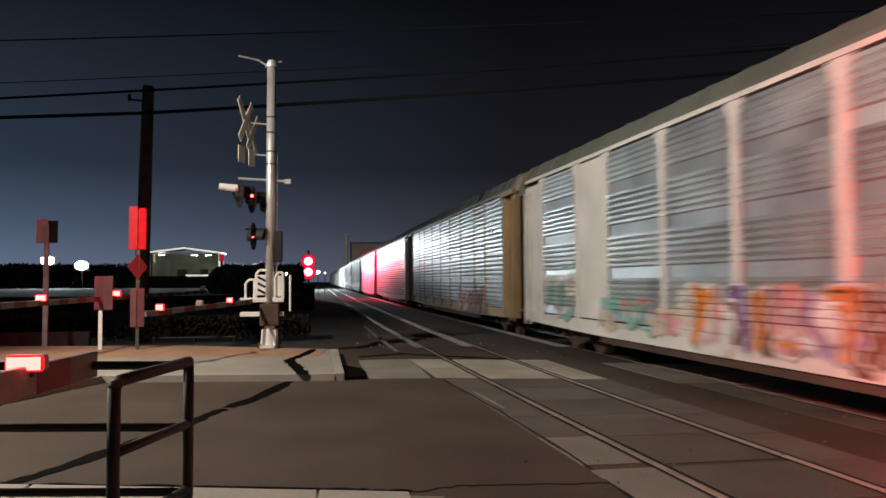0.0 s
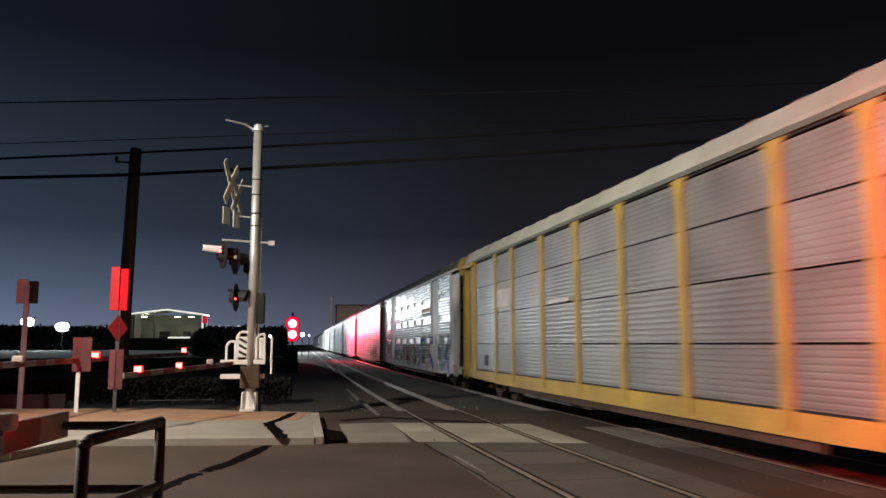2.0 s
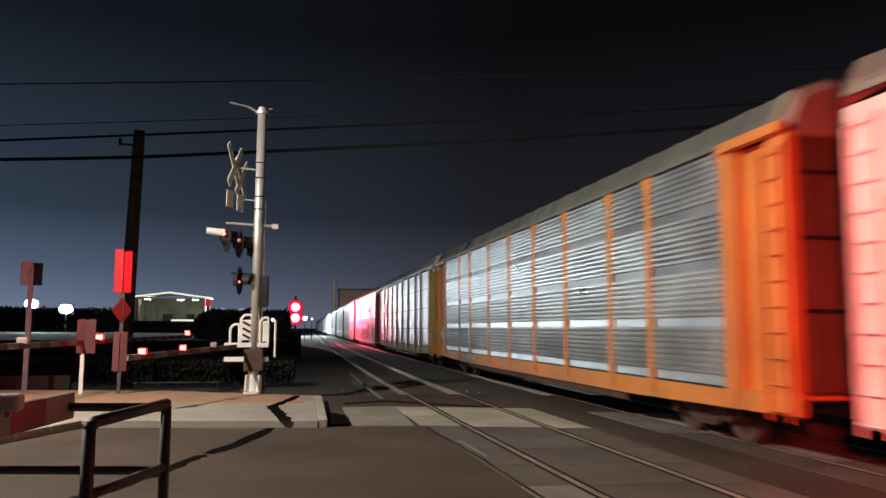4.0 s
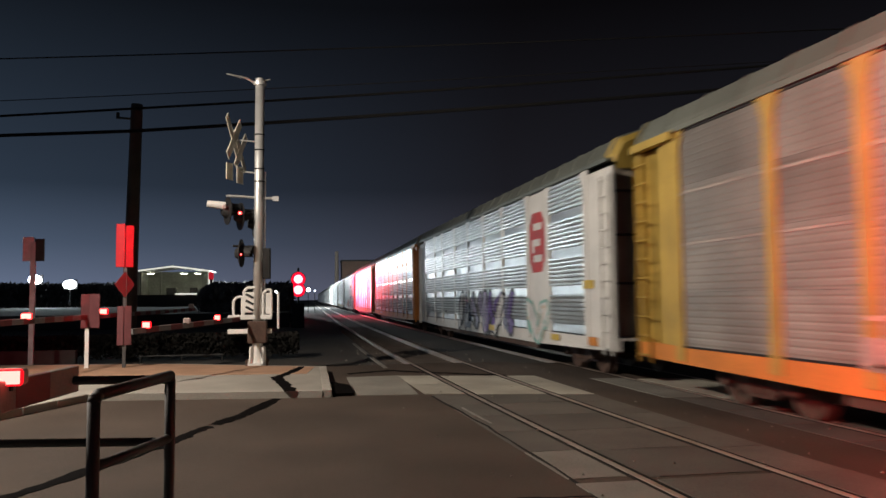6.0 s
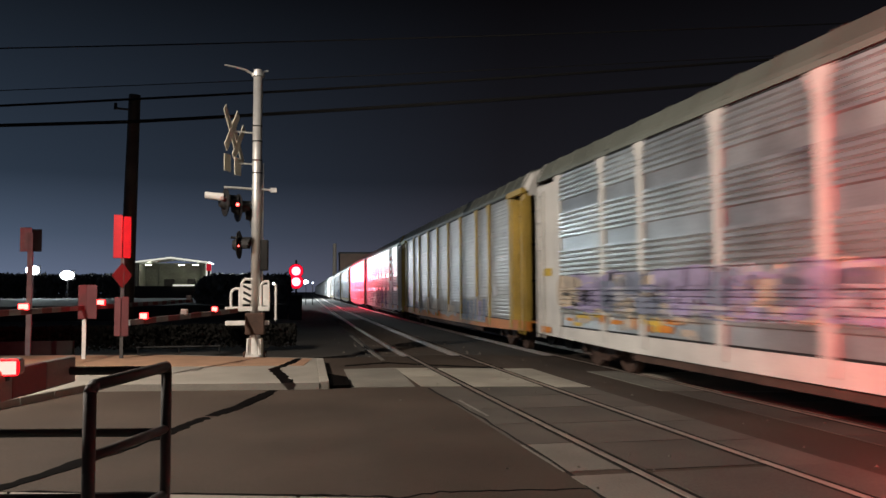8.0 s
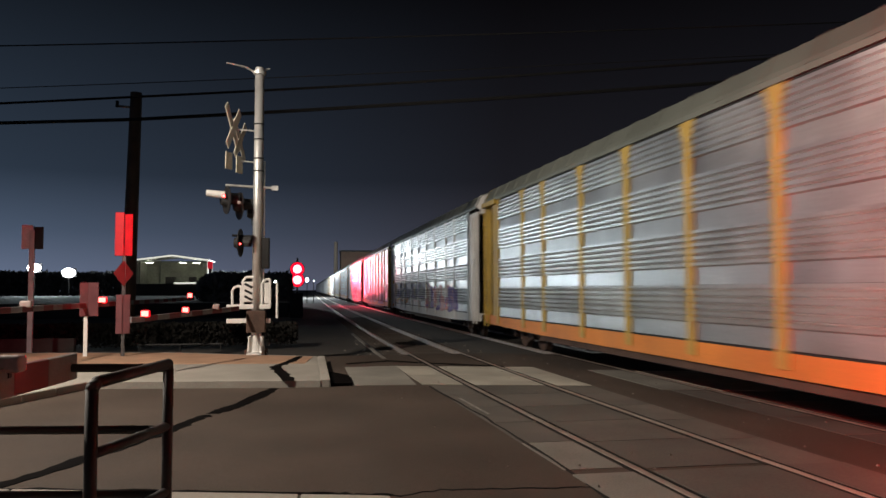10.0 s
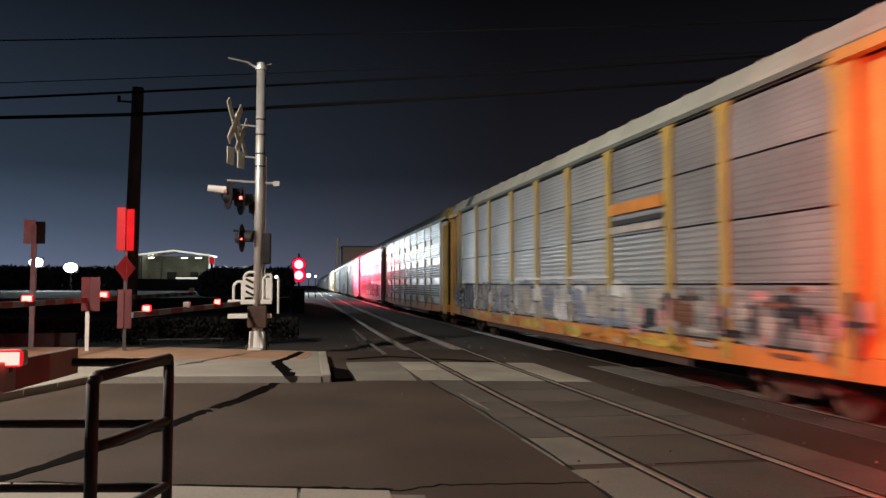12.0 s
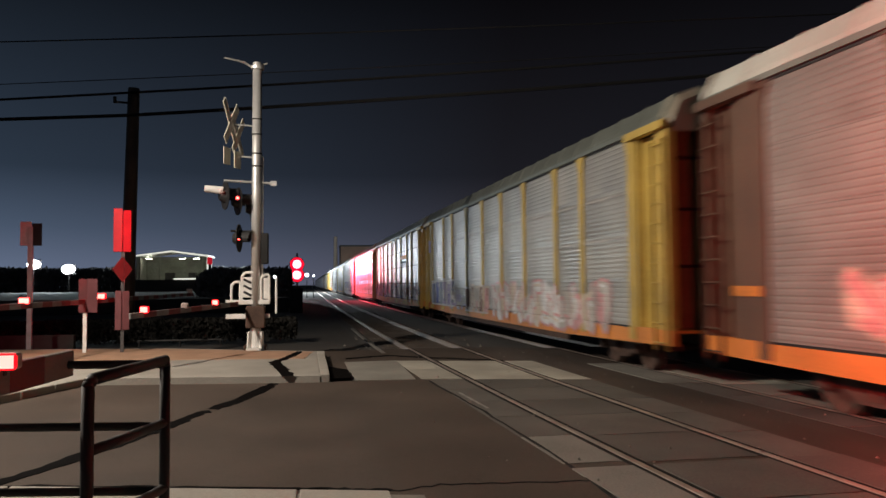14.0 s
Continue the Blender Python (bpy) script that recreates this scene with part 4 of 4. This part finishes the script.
part("counterweight", bevelled(box((0.20, -0.09, 1.30), (0.32, -0.03, 1.84)), 0.02), WHITE, mast)


def crossbuck(x, y, z, turn, s=1.0):
    m = pose(x, y, z, 0, 0, turn)
    for a in (48, -48):
        bm = box((-0.70 * s, -0.012, -0.115 * s), (0.70 * s, 0.012, 0.115 * s), m @ pose(0, 0.014 if a > 0 else -0.014, 0, 0, a, 0))
        part("crossbuck_board", bm, mat("buck_white", (0.50, 0.48, 0.40), 0.6, 0, 3, 0.2, 40, 0.1), mast, "weathered pale crossbuck board")


crossbuck(-0.62, -0.1, 5.82, 76)
crossbuck(-0.50, 0.45, 5.62, 76, 0.9)
for x, z in ((-0.72, 4.98), (-0.46, 4.88)):
    part("count_plate", box((-0.16, -0.01, -0.22), (0.16, 0.01, 0.22), pose(x, -0.1, z, 0, 0, 66)), mat("buck_white", (0.5, 0.48, 0.4)), mast, "small pale plate")
for z in (5.78, 4.96):
    part("sign_bracket", tube((0, 0, z), (-0.55, -0.05, z + 0.03), 0.022, None, 8), ALU, mast)
bm = tube((0.5, 0.05, 4.30), (-0.80, -0.1, 4.34), 0.035, None, 10)
add_box(bm, (0.36, -0.02, 4.24), (0.52, 0.1, 4.36))
part("crossarm", bm, ALU, mast, "aluminium lamp crossarm")


def flasher(x, y, z, turn, first):
    """A round lamp on its dark disc, with a hood."""
    m = pose(x, y, z, 0, 0, turn)
    bm = bmesh.new()
    add_tube(bm, m @ Vector((0, 0.0, 0)), m @ Vector((0, 0.02, 0)), 0.36, None, 24)
    add_tube(bm, m @ Vector((0, 0.02, 0)), m @ Vector((0, 0.16, 0)), 0.19, 0.12, 18)
    disc = part("flasher_disc", bm, BLACK, mast, "black flasher disc")
    bm = bmesh.new()
    for k in range(10):
        a0, a1 = math.pi * (k / 10) * 1.3 - 0.47, math.pi * ((k + 1) / 10) * 1.3 - 0.47
        q = [(0.2 * math.cos(a), yy, 0.2 * math.sin(a)) for a, yy in ((a0, 0), (a1, 0), (a1, -0.34 + 0.1 * abs(k - 4.5) / 4.5), (a0, -0.34 + 0.1 * abs(k - 4.5) / 4.5))]
        bm.faces.new([bm.verts.new(m @ Vector(v)) for v in q])
    part("hood", bm, BLACK, disc, "black lamp hood")
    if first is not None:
        d = flip_lamp(disc, pose(x, y - 0.04, z), (0.10, 0.10, 0.10), first)


flasher(-0.74, -0.2, 3.94, 112, None)
flasher(-0.44, 0.0, 3.82, 112, None)
flasher(-0.14, 0.5, 3.70, 100, None)
flasher(-0.40, -0.1, 2.86, 82, None)
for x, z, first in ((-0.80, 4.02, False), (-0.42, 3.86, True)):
    flip_lamp(mast, pose(x, -0.42, z), (0.085, 0.085, 0.085), first)
part("visor", tube((-0.80, -0.28, 4.06), (-1.24, -0.36, 4.10), 0.10, 0.085, 14), WHITE, mast, "pale lamp visor")
part("crossarm", tube((0, 0, 3.02), (-0.62, -0.1, 3.05), 0.03, None, 8), DARKSTEEL, mast)
steady(mast, pose(-0.40, -0.3, 2.82), (0.05, 0.05, 0.05))
part("pole_box", bevelled(box((0.10, -0.05, 2.2), (0.32, 0.18, 3.0)), 0.03), DARKSTEEL, mast, "dark junction box")
lamp("mast_flasher_light", "SPOT", (-2.6, 20.3, 4.0), (-5.3, 21.3, 3.2), (1.0, 0.02, 0.04), 420, 0.1, 70, 0.6)


def gate_arm(name_label, a, b, wide, deep, stripe, lamps, paints):
    """A striped barrier arm from its root a to its tip b, with box lamps along the top."""
    a, b = Vector(a), Vector(b)
    arm = thing("gate_arm", name_label, "barrier")
    d = (b - a).normalized()
    L = (b - a).length
    rot = d.to_track_quat("X", "Z").to_matrix().to_4x4()
    base = Matrix.Translation(a) @ rot
    n = max(1, math.ceil(L / stripe))
    for k in range(n):
        x0, x1 = L - k * stripe, max(0, L - (k + 1) * stripe)
        part("stripe", bevelled(box((x1, -wide / 2, -deep / 2), (x0, wide / 2, deep / 2), base), 0.006, 1), paints[k % 2], arm)
    for s, state, size in lamps:
        p = a + d * (L * s) + Vector((0, 0, deep / 2 + size[2] / 2 - 0.03))
        yaw_turn = 0
        m = Matrix.Translation(p)
        part("lamp_foot", box((p.x - 0.03, p.y - 0.02, p.z - size[2] / 2 - 0.03), (p.x + 0.03, p.y + 0.02, p.z)), DARKSTEEL, arm)
        if state == "steady":
            steady(arm, m, size)
        else:
            flip_lamp(arm, m, size, state == "first")
    return arm


gate_arm("red and white striped gate arm lowered across the road", (-1.83, 20.8, 1.36), (-3.62, 16.7, 1.23), 0.05, 0.12, 0.45,
         ((0.25, "first", (0.16, 0.14, 0.14)), (0.55, "second", (0.16, 0.14, 0.14)), (0.89, "steady", (0.18, 0.14, 0.15))), (MUTEDWHITE, MUTEDRED))
gate_arm("pale striped gate arm lowered over the far lane", (-6.6, 14.6, 1.42), (-4.55, 32.0, 1.50), 0.06, 0.13, 0.5,
         ((0.213, "first", (0.24, 0.14, 0.15)), (0.46, "steady", (0.26, 0.16, 0.17)), (0.97, "second", (0.2, 0.14, 0.2))), (MUTEDWHITE, MUTEDRED))
gate_arm("red and white striped gate arm close to the black railing", (-2.45, -2.0, 1.33), (-1.57, 5.55, 1.34), 0.05, 0.17, 0.42,
         ((0.881, "first", (0.20, 0.12, 0.095)),), (mat("arm_white", (0.19, 0.165, 0.15), 0.6, 0, 4, 0.2, 60, 0.1), REDP))

# ---------------------------------------------------------------- black pipe railing
railing = thing("pipe_railing", "black painted steel pipe railing with rounded corners", "railing")
P, Q = Vector((-0.93, 5.36, 0)), Vector((-1.205, 4.60, 0))


def pipe(points, r):
    bm = bmesh.new()
    for a, b in zip(points, points[1:]):
        add_tube(bm, a, b, r, None, 12)
    for q in points[1:-1]:
        bmesh.ops.create_uvsphere(bm, u_segments=12, v_segments=8, radius=r, matrix=Matrix.Translation(q))
    return bm


up = Vector((0, 0, 1))
part("post", pipe([P, P + up * 1.33, P + up * 1.36 + (Q - P) * 0.03], 0.034), BLACK, railing, smooth=True)
part("post", pipe([Q, Q + up * 1.30, Q + up * 1.33 + (P - Q) * 0.05, P + up * 1.36], 0.036), BLACK, railing, smooth=True)
for z in (0.955, 0.53):
    part("cross_rail", pipe([P + up * z, Q + up * (z - 0.02)], 0.03), BLACK, railing, smooth=True)
R = Vector((-5.93, 6.22, 0))
for z in (1.335, 0.93, 0.51):
    part("long_rail", pipe([P + up * z, R + up * z], 0.028), BLACK, railing, smooth=True)
for f in (0.5, 1.0):
    S = P + (R - P) * f
    part("post", pipe([S, S + up * 1.33], 0.034), BLACK, railing, smooth=True)

# ---------------------------------------------------------------- sign posts
sign = thing("sign_post", "steel post with tall red-lit sign panels and a diamond sign", "sign post", at=pose(-4.82, 21.4, 0.12) @ Matrix.Scale(1.044, 4))
part("post", box((-0.04, -0.03, 0), (0.04, 0.03, 3.5)), SIGNBACK, sign)
REDSIGN = mat("red_panel", (0.42, 0.006, 0.016), 0.5, 0, 4, 0.2, 40, 0.05)
part("panel", bevelled(box((-0.22, -0.012, 2.52), (-0.008, 0.012, 3.62), pose(0, -0.05, 0, 0, 0, 4)), 0.01, 1), REDSIGN, sign, "tall red sign panel")
part("panel", bevelled(box((0.002, -0.012, 2.52), (0.19, 0.012, 3.58), pose(0.006, -0.05, 0, 0, 0, 16)), 0.01, 1), REDSIGN, sign, "tall red sign panel")
# the flashers' dim red light is put into the colour of these backs
part("diamond", box((-0.27, -0.01, -0.27), (0.27, 0.01, 0.27), pose(0.0, -0.06, 2.08, 0, 0, 56) @ pose(0, 0, 0, 0, 45, 0) @ Matrix.Diagonal((0.85, 1, 0.85, 1))), mat("red_lit_back", (0.13, 0.035, 0.04), 0.6), sign, "diamond sign seen from behind, coloured dull red for the red light on it")
for s in (-1, 1):
    part("lower_panel", bevelled(box((-0.085, -0.01, 0.56), (0.085, 0.01, 1.54), pose(s * 0.09, -0.06, 0, 0, 0, s * 14)), 0.01, 1), MATS["red_lit_back"], sign, "lower sign panel, coloured dull red-brown for the red light on it")
post2 = thing("sign_post", "short pale post with a small sign board", "sign post", at=pose(-5.77, 21.5, 0.12) @ Matrix.Scale(1.044, 4))
part("post", box((-0.045, -0.03, 0), (0.045, 0.03, 1.2)), WHITE, post2)
part("board", bevelled(box((-0.14, -0.012, 1.0), (0.10, 0.012, 1.85), pose(0, -0.05, 0, 0, 0, 20)), 0.01, 1), MATS["red_lit_back"], post2, "sign board, coloured dull red-brown for the red light on it")
part("board", bevelled(box((-0.02, -0.012, 1.0), (0.26, 0.012, 1.85), pose(0.08, -0.05, 0, 0, 0, -20)), 0.01, 1), MATS["red_lit_back"], post2, "sign board, coloured dull red-brown for the red light on it")
post3 = thing("sign_post", "tall pale post with two faded sign boards", "sign post", at=pose(-7.95, 24.0, 0.0))
part("post", box((-0.065, -0.05, 0), (0.065, 0.05, 3.6)), mat("pale_post", (0.42, 0.45, 0.47), 0.6), post3)
part("board", box((-0.28, -0.02, 3.05), (0.02, 0.02, 3.75)), mat("faded_white", (0.55, 0.57, 0.58), 0.6), post3, "faded pale board")
part("board", box((0.04, -0.02, 3.05), (0.30, 0.02, 3.7)), DARKSTEEL, post3, "dark board seen from behind")

# ---------------------------------------------------------------- utility pole and cables
pole = thing("utility_pole", "dark weathered timber utility pole", "utility pole", at=pose(-6.42, 29, 0))
part("shaft", tube((0, 0, -0.2), (0.20, 0, 9.0), 0.27, 0.20, 14), WOOD, pole, smooth=True)
part("insulator_arm", tube((-0.5, 0, 8.5), (0.2, 0, 8.45), 0.04, None, 8), WOOD, pole)
part("insulator", tube((-0.45, 0, 8.45), (-0.45, 0, 8.68), 0.06, None, 8), DARKSTEEL, pole)


def cable(a, b, sag, r):
    a, b = Vector(a), Vector(b)
    bm = bmesh.new()
    n = 28
    last = None
    for k in range(n + 1):
        f = k / n
        p = a.lerp(b, f) - Vector((0, 0, sag * 4 * f * (1 - f)))
        ring = [bm.verts.new((p.x, p.y + r * math.cos(j * math.tau / 6), p.z + r * math.sin(j * math.tau / 6))) for j in range(6)]
        if last:
            for j in range(6):
                bm.faces.new((last[j], last[(j + 1) % 6], ring[(j + 1) % 6], ring[j]))
        last = ring
    ob = part("overhead_cable", bm, CABLE)
    return tagged(ob, "thin black overhead cable strung between poles", "cable", "overhead cables")


for zp, ze, zl, r in ((7.98, 10.3, 7.3, 0.065), (8.80, 10.9, 7.3, 0.045)):
    cable((-6.25, 28.8, zp), (34, 19, ze), 0.25, r)
    cable((-40, 33, zl), (-6.25, 28.8, zp), 0.15, r)
cable((-40, 33, 10.0), (34, 19, 11.2), 0.5, 0.022)
cable((-40, 33, 8.0), (34, 19, 10.5), 0.45, 0.014)

# ---------------------------------------------------------------- far side of the road and the distance
WOODS = mat("wood_leaf", (0.10, 0.10, 0.10), 0.9, 0, 0.2, 0.5, 3, 0.2)
hedge_mat = mat("dark_leaf", (0.022, 0.021, 0.019), 0.9, 0, 2, 0.5, 12, 0.3)
hedge_mat.node_tree.nodes["Principled BSDF"].inputs["Specular IOR Level"].default_value = 0.1


def foliage(name, label, x0, x1, y0, y1, z0, height, count, leaf, seed, wave=0.35):
    """Many small tilted leaf clumps over a strip, with an uneven outline."""
    rng = random.Random(seed)
    vs, fs = [], []
    for k in range(count):
        x, y = rng.uniform(x0, x1), rng.uniform(y0, y1)
        top = height * (1 - wave + wave * (0.5 + 0.5 * noise.noise(Vector((x * 0.11, y * 0.11, seed)))) + 0.10 * noise.noise(Vector((x * 0.5, y * 0.5, seed))))
        z = z0 + top * rng.uniform(0.0, 1.0) ** 0.6
        e = Euler((rng.uniform(0, 6.3), rng.uniform(0, 6.3), rng.uniform(0, 6.3)))
        s = leaf * rng.uniform(0.5, 1.3)
        b = len(vs)
        for u, v in ((-1, 0), (0, -0.5), (1, 0), (0, 0.5)):
            q = Vector((u * s, v * s, 0))
            q.rotate(e)
            vs.append((x + q.x, y + q.y, max(z0, z + q.z)))
        fs.append((b, b + 1, b + 2, b + 3))
    me = bpy.data.meshes.new(name)
    me.from_pydata(vs, [], fs)
    me.materials.append(hedge_mat if name == "hedge" else WOODS)
    return tagged(new(name, me), label, "vegetation", kind="stuff")


foliage("hedge", "low dark hedge along the far side of the road", -30, -0.4, 26.5, 28.0, -0.05, 0.95, 42000, 0.075, 3)
foliage("woods", "dark treeline on the horizon", -230, -12, 190, 205, -0.2, 6.7, 70000, 0.5, 5, 0.12)
foliage("woods", "dark trees beside the railway line", -9.2, -1.6, 66, 76, -0.2, 4.6, 12000, 0.32, 6, 0.5)
wall = part("low_wall", bevelled(box((-34, 25.6, -0.2), (-7.2, 25.85, 0.35)), 0.02), mat("dark_block", (0.08, 0.075, 0.07), 0.9), None)
tagged(wall, "low dark block wall along the far pavement", "wall", kind="structure")
far_bank = part("embankment", slab([(-60, 60), (-1.5, 58), (-4, 130), (-90, 160)], -0.2, 0.9), DIRT)
tagged(far_bank, "dark earth bank behind the road", "ground", kind="structure")

hall = thing("open_shed", "open-fronted shed with a lit interior and pale roof edge", "building", at=pose(-23.2, 138, 2.9))
LIT = mat("lit_wall", (0.35, 0.36, 0.30), 0.8, 0, 0.4, 0.25, 4, 0.0)
part("back_wall", box((-5.8, 7.6, 0), (5.8, 7.9, 4.2)), LIT, hall, "pale metal back wall")
part("side_wall", box((5.6, 0, 0), (5.85, 7.6, 3.9)), LIT, hall)
part("side_wall", box((-5.85, 0, 0), (-5.6, 7.6, 3.9)), LIT, hall)
bm = bmesh.new()
pr = [(-6.2, 3.95), (0, 4.75), (6.2, 3.95), (6.2, 4.2), (0, 5.0), (-6.2, 4.2)]
a = [bm.verts.new((x, -0.3, z)) for x, z in pr]
b = [bm.verts.new((x, 8.0, z)) for x, z in pr]
bm.faces.new(a)
bm.faces.new(b[::-1])
for k in range(6):
    bm.faces.new((a[k], b[k], b[(k + 1) % 6], a[(k + 1) % 6]))
part("roof", bm, mat("pale_metal", (0.7, 0.7, 0.66), 0.5, 0, 0.5, 0.1, 10, 0), hall, "pale metal roof")
# floodlight on the shed's edges is imitated by tubes that glow themselves
EDGE = mat("edge_light", (0.95, 1.0, 0.88), emit=0.75)
for a, b in (((-6.1, 4.08), (0, 4.88)), ((0, 4.88), (6.1, 4.08)), ((5.98, 4.1), (5.98, 0.0)), ((0.4, 0.12), (5.98, 0.12))):
    part("edge_light", tube((a[0], -0.36, a[1]), (b[0], -0.36, b[1]), 0.13, None, 8), EDGE, hall, "glowing tube standing in for the floodlit edge of the shed")
part("floor", box((-5.85, -0.3, -2.9), (5.85, 7.9, 0.02)), DIRT, hall, "raised dark floor")
for x in (-5.3, -2.0, 4.9):
    part("post", box((x - 0.12, -0.1, 0), (x + 0.12, 0.12, 4.0)), LIT, hall)
for x in (-4.4, 1.2, 3.6):
    part("ceiling_lamp", box((x - 0.5, 3.5, 3.72), (x + 0.5, 3.8, 3.8)), SHEDLAMP, hall, "bright strip lamp")
for x, w in ((-1.2, 1.6), (2.6, 1.2)):
    part("crate", bevelled(box((x - w / 2, 5.2, 0.02), (x + w / 2, 6.4, 1.3)), 0.05), mat("dark_block", (0.08, 0.075, 0.07)), hall, "dark stored crate")

for x, z in ((-49.2, 5.95), (-43.3, 5.05)):
    fl = thing("floodlight", "bright white floodlight on a thin post", "floodlight", "floodlights", at=pose(x, 150, 0))
    part("post", tube((0, 0.2, 0), (0, 0.2, z + 0.3), 0.1, 0.07, 8), DARKSTEEL, fl)
    part("housing", bevelled(box((-1.2, 0.3, z - 0.9), (1.2, 0.6, z + 0.9)), 0.1), DARKSTEEL, fl)
    bm = bmesh.new()
    bmesh.ops.create_uvsphere(bm, u_segments=16, v_segments=10, radius=1.0, matrix=Matrix.Translation((0, -0.1, z)) @ Matrix.Diagonal((1.15, 0.40, 0.80, 1)))
    part("lens", bm, WHITEGLOW, fl, "glowing white lens")

beacon = thing("beacon_post", "dark post with a small red lamp beside the shed", "beacon", at=pose(-12.25, 100, 0))
part("post", tube((0, 0.1, -0.2), (0, 0.1, 4.9), 0.16, 0.14, 8), DARKSTEEL, beacon)
part("lamp", bevelled(box((-0.3, -0.2, 4.5), (0.3, 0.2, 5.4)), 0.08), mat("dim_red_lamp", (0.8, 0.02, 0.04), emit=0.45), beacon, "dim red lamp")
rail = thing("low_rail", "low dark pipe rail along the far edge of the road", "rail", at=pose(-3.9, 24.8, -0.03))
part("pipe", tube((-1.25, 0, 0.20), (1.25, 0, 0.20), 0.035, None, 10), DARKSTEEL, rail)
for x in (-1.2, 0.0, 1.2):
    part("leg", tube((x, 0, 0), (x, 0, 0.19), 0.03, None, 8), DARKSTEEL, rail)
signal = thing("block_signal", "railway block signal showing two red lights", "railway signal", at=pose(-1.64, 112, 0))
part("mast_tube", tube((0, 0.4, -0.15), (0, 0.4, 6.4), 0.14, None, 10), DARKSTEEL, signal)
for z in (3.25, 4.79):
    part("target_disc", tube((0, 0.05, z), (0, 0.12, z), 1.06, None, 28), BLACK, signal, "round black target")
    # added ring, no lamp of its own: the lens's red halo as a glowing disc
    part("lens_rim", tube((0, -0.02, z), (0, 0.04, z), 0.98, None, 28), REDRIM, signal, "glowing deep red ring imitating the halo round the lens")
    part("lens", tube((0, -0.10, z), (0, -0.03, z), 0.62, None, 24), REDHOT, signal, "glowing red lens")
case = thing("equipment_case", "dark steel equipment case beside the railway", "cabinet", at=pose(-0.80, 55, -0.16))
part("body", bevelled(box((-0.5, 0.5, 0.0), (0.4, 1.0, 1.75)), 0.03), DARKSTEEL, case)
part("door", bevelled(box((-0.42, 0.47, 0.12), (0.32, 0.497, 1.62)), 0.01, 1), DARKSTEEL, case)
for x, y, z, r in ((-0.25, 118, 3.3, 0.26), (0.75, 118, 3.2, 0.08), (-2.65, 62, 2.5, 0.09)):
    fl = thing("street_lamp", "small distant white lamp on a dark post", "lamp", "distant lamps", at=pose(x, y, 0))
    part("post", tube((0, 0.1, -0.2), (0, 0.1, z), 0.06, None, 8), DARKSTEEL, fl)
    bm = bmesh.new()
    bmesh.ops.create_uvsphere(bm, u_segments=12, v_segments=8, radius=r, matrix=Matrix.Translation((0, 0, z)))
    part("globe", bm, WHITEGLOW, fl, "glowing white globe")

block = thing("warehouse", "dark square warehouse far down the line", "building", at=pose(15.0, 252, 0))
part("wall", box((-4.6, 0, -0.2), (7.2, 12, 14.2)), mat("dull_brown_wall", (0.18, 0.11, 0.08), 0.9, 0, 0.2, 0.3, 3, 0.1), block)
part("roof", box((-4.9, -0.3, 14.2), (7.5, 12.3, 14.7)), DARKSTEEL, block)
tower = thing("chimney", "thin pale chimney stack far down the line", "chimney", at=pose(8.6, 250, 0))
part("shaft", tube((0, 0, -0.2), (0, 0, 17.3), 0.8, 0.55, 12), mat("pale_stack", (0.25, 0.2, 0.16), 0.9), tower)

# loose stones and scraps on the crossing
rng_s = random.Random(11)
vs, fs = [], []
for k in range(220):
    y = rng_s.uniform(6.2, 34)
    line = track_a if rng_s.random() < 0.6 else track_b
    x = line(y) + rng_s.choice((-1, 1)) * rng_s.uniform(0.1, 2.4)
    r = rng_s.uniform(0.006, 0.022) if y < 21 else rng_s.uniform(0.02, 0.05)
    z = (0.004 if y < 21 else -0.14) + (DROP_B if line is track_b else 0.0)
    b = len(vs)
    for dx, dy, dz in ((-1, -1, 0), (1, -0.8, 0), (0.8, 1, 0), (-0.9, 0.9, 0), (-0.3, -0.4, 1), (0.5, 0.3, 0.9)):
        vs.append((x + dx * r * rng_s.uniform(0.6, 1.2), y + dy * r * rng_s.uniform(0.6, 1.2), z + dz * r))
    fs += [(b, b + 1, b + 4), (b + 1, b + 5, b + 4), (b + 1, b + 2, b + 5), (b + 2, b + 3, b + 5), (b + 3, b + 4, b + 5), (b + 3, b, b + 4)]
me = bpy.data.meshes.new("loose_stones")
me.from_pydata(vs, [], fs)
me.materials.append(mat("pale_stone", (0.20, 0.18, 0.155), 0.9, 0, 8, 0.3, 60, 0.2))
tagged(new("loose_stones", me), "loose pale stones scattered beside the rails", "stones", kind="stuff")


# ---------------------------------------------------------------- movement
def motions():
    for n, car in MOVING:
        walk(car, [(t * 0.5, car_pose(n, t * 0.5)) for t in range(29)])
    for far, q, ob in WHEELS:
        if not far:
            walk(ob, [(k / FPS, pose(0, q, 0.455, -math.degrees(SPEED * k / FPS / 0.455) % 360, 0, 0)) for k in range(14 * FPS + 1)])
    # flashing is imitated: each two-sided block is turned over by half a turn
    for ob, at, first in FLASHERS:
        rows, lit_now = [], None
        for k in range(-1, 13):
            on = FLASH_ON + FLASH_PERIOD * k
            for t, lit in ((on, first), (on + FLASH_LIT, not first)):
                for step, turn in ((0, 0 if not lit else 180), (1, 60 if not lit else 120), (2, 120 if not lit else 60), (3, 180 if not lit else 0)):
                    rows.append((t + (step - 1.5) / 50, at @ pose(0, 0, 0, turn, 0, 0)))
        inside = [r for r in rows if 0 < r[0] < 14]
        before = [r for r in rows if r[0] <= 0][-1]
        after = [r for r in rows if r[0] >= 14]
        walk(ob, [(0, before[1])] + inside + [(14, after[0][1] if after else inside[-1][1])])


motions()
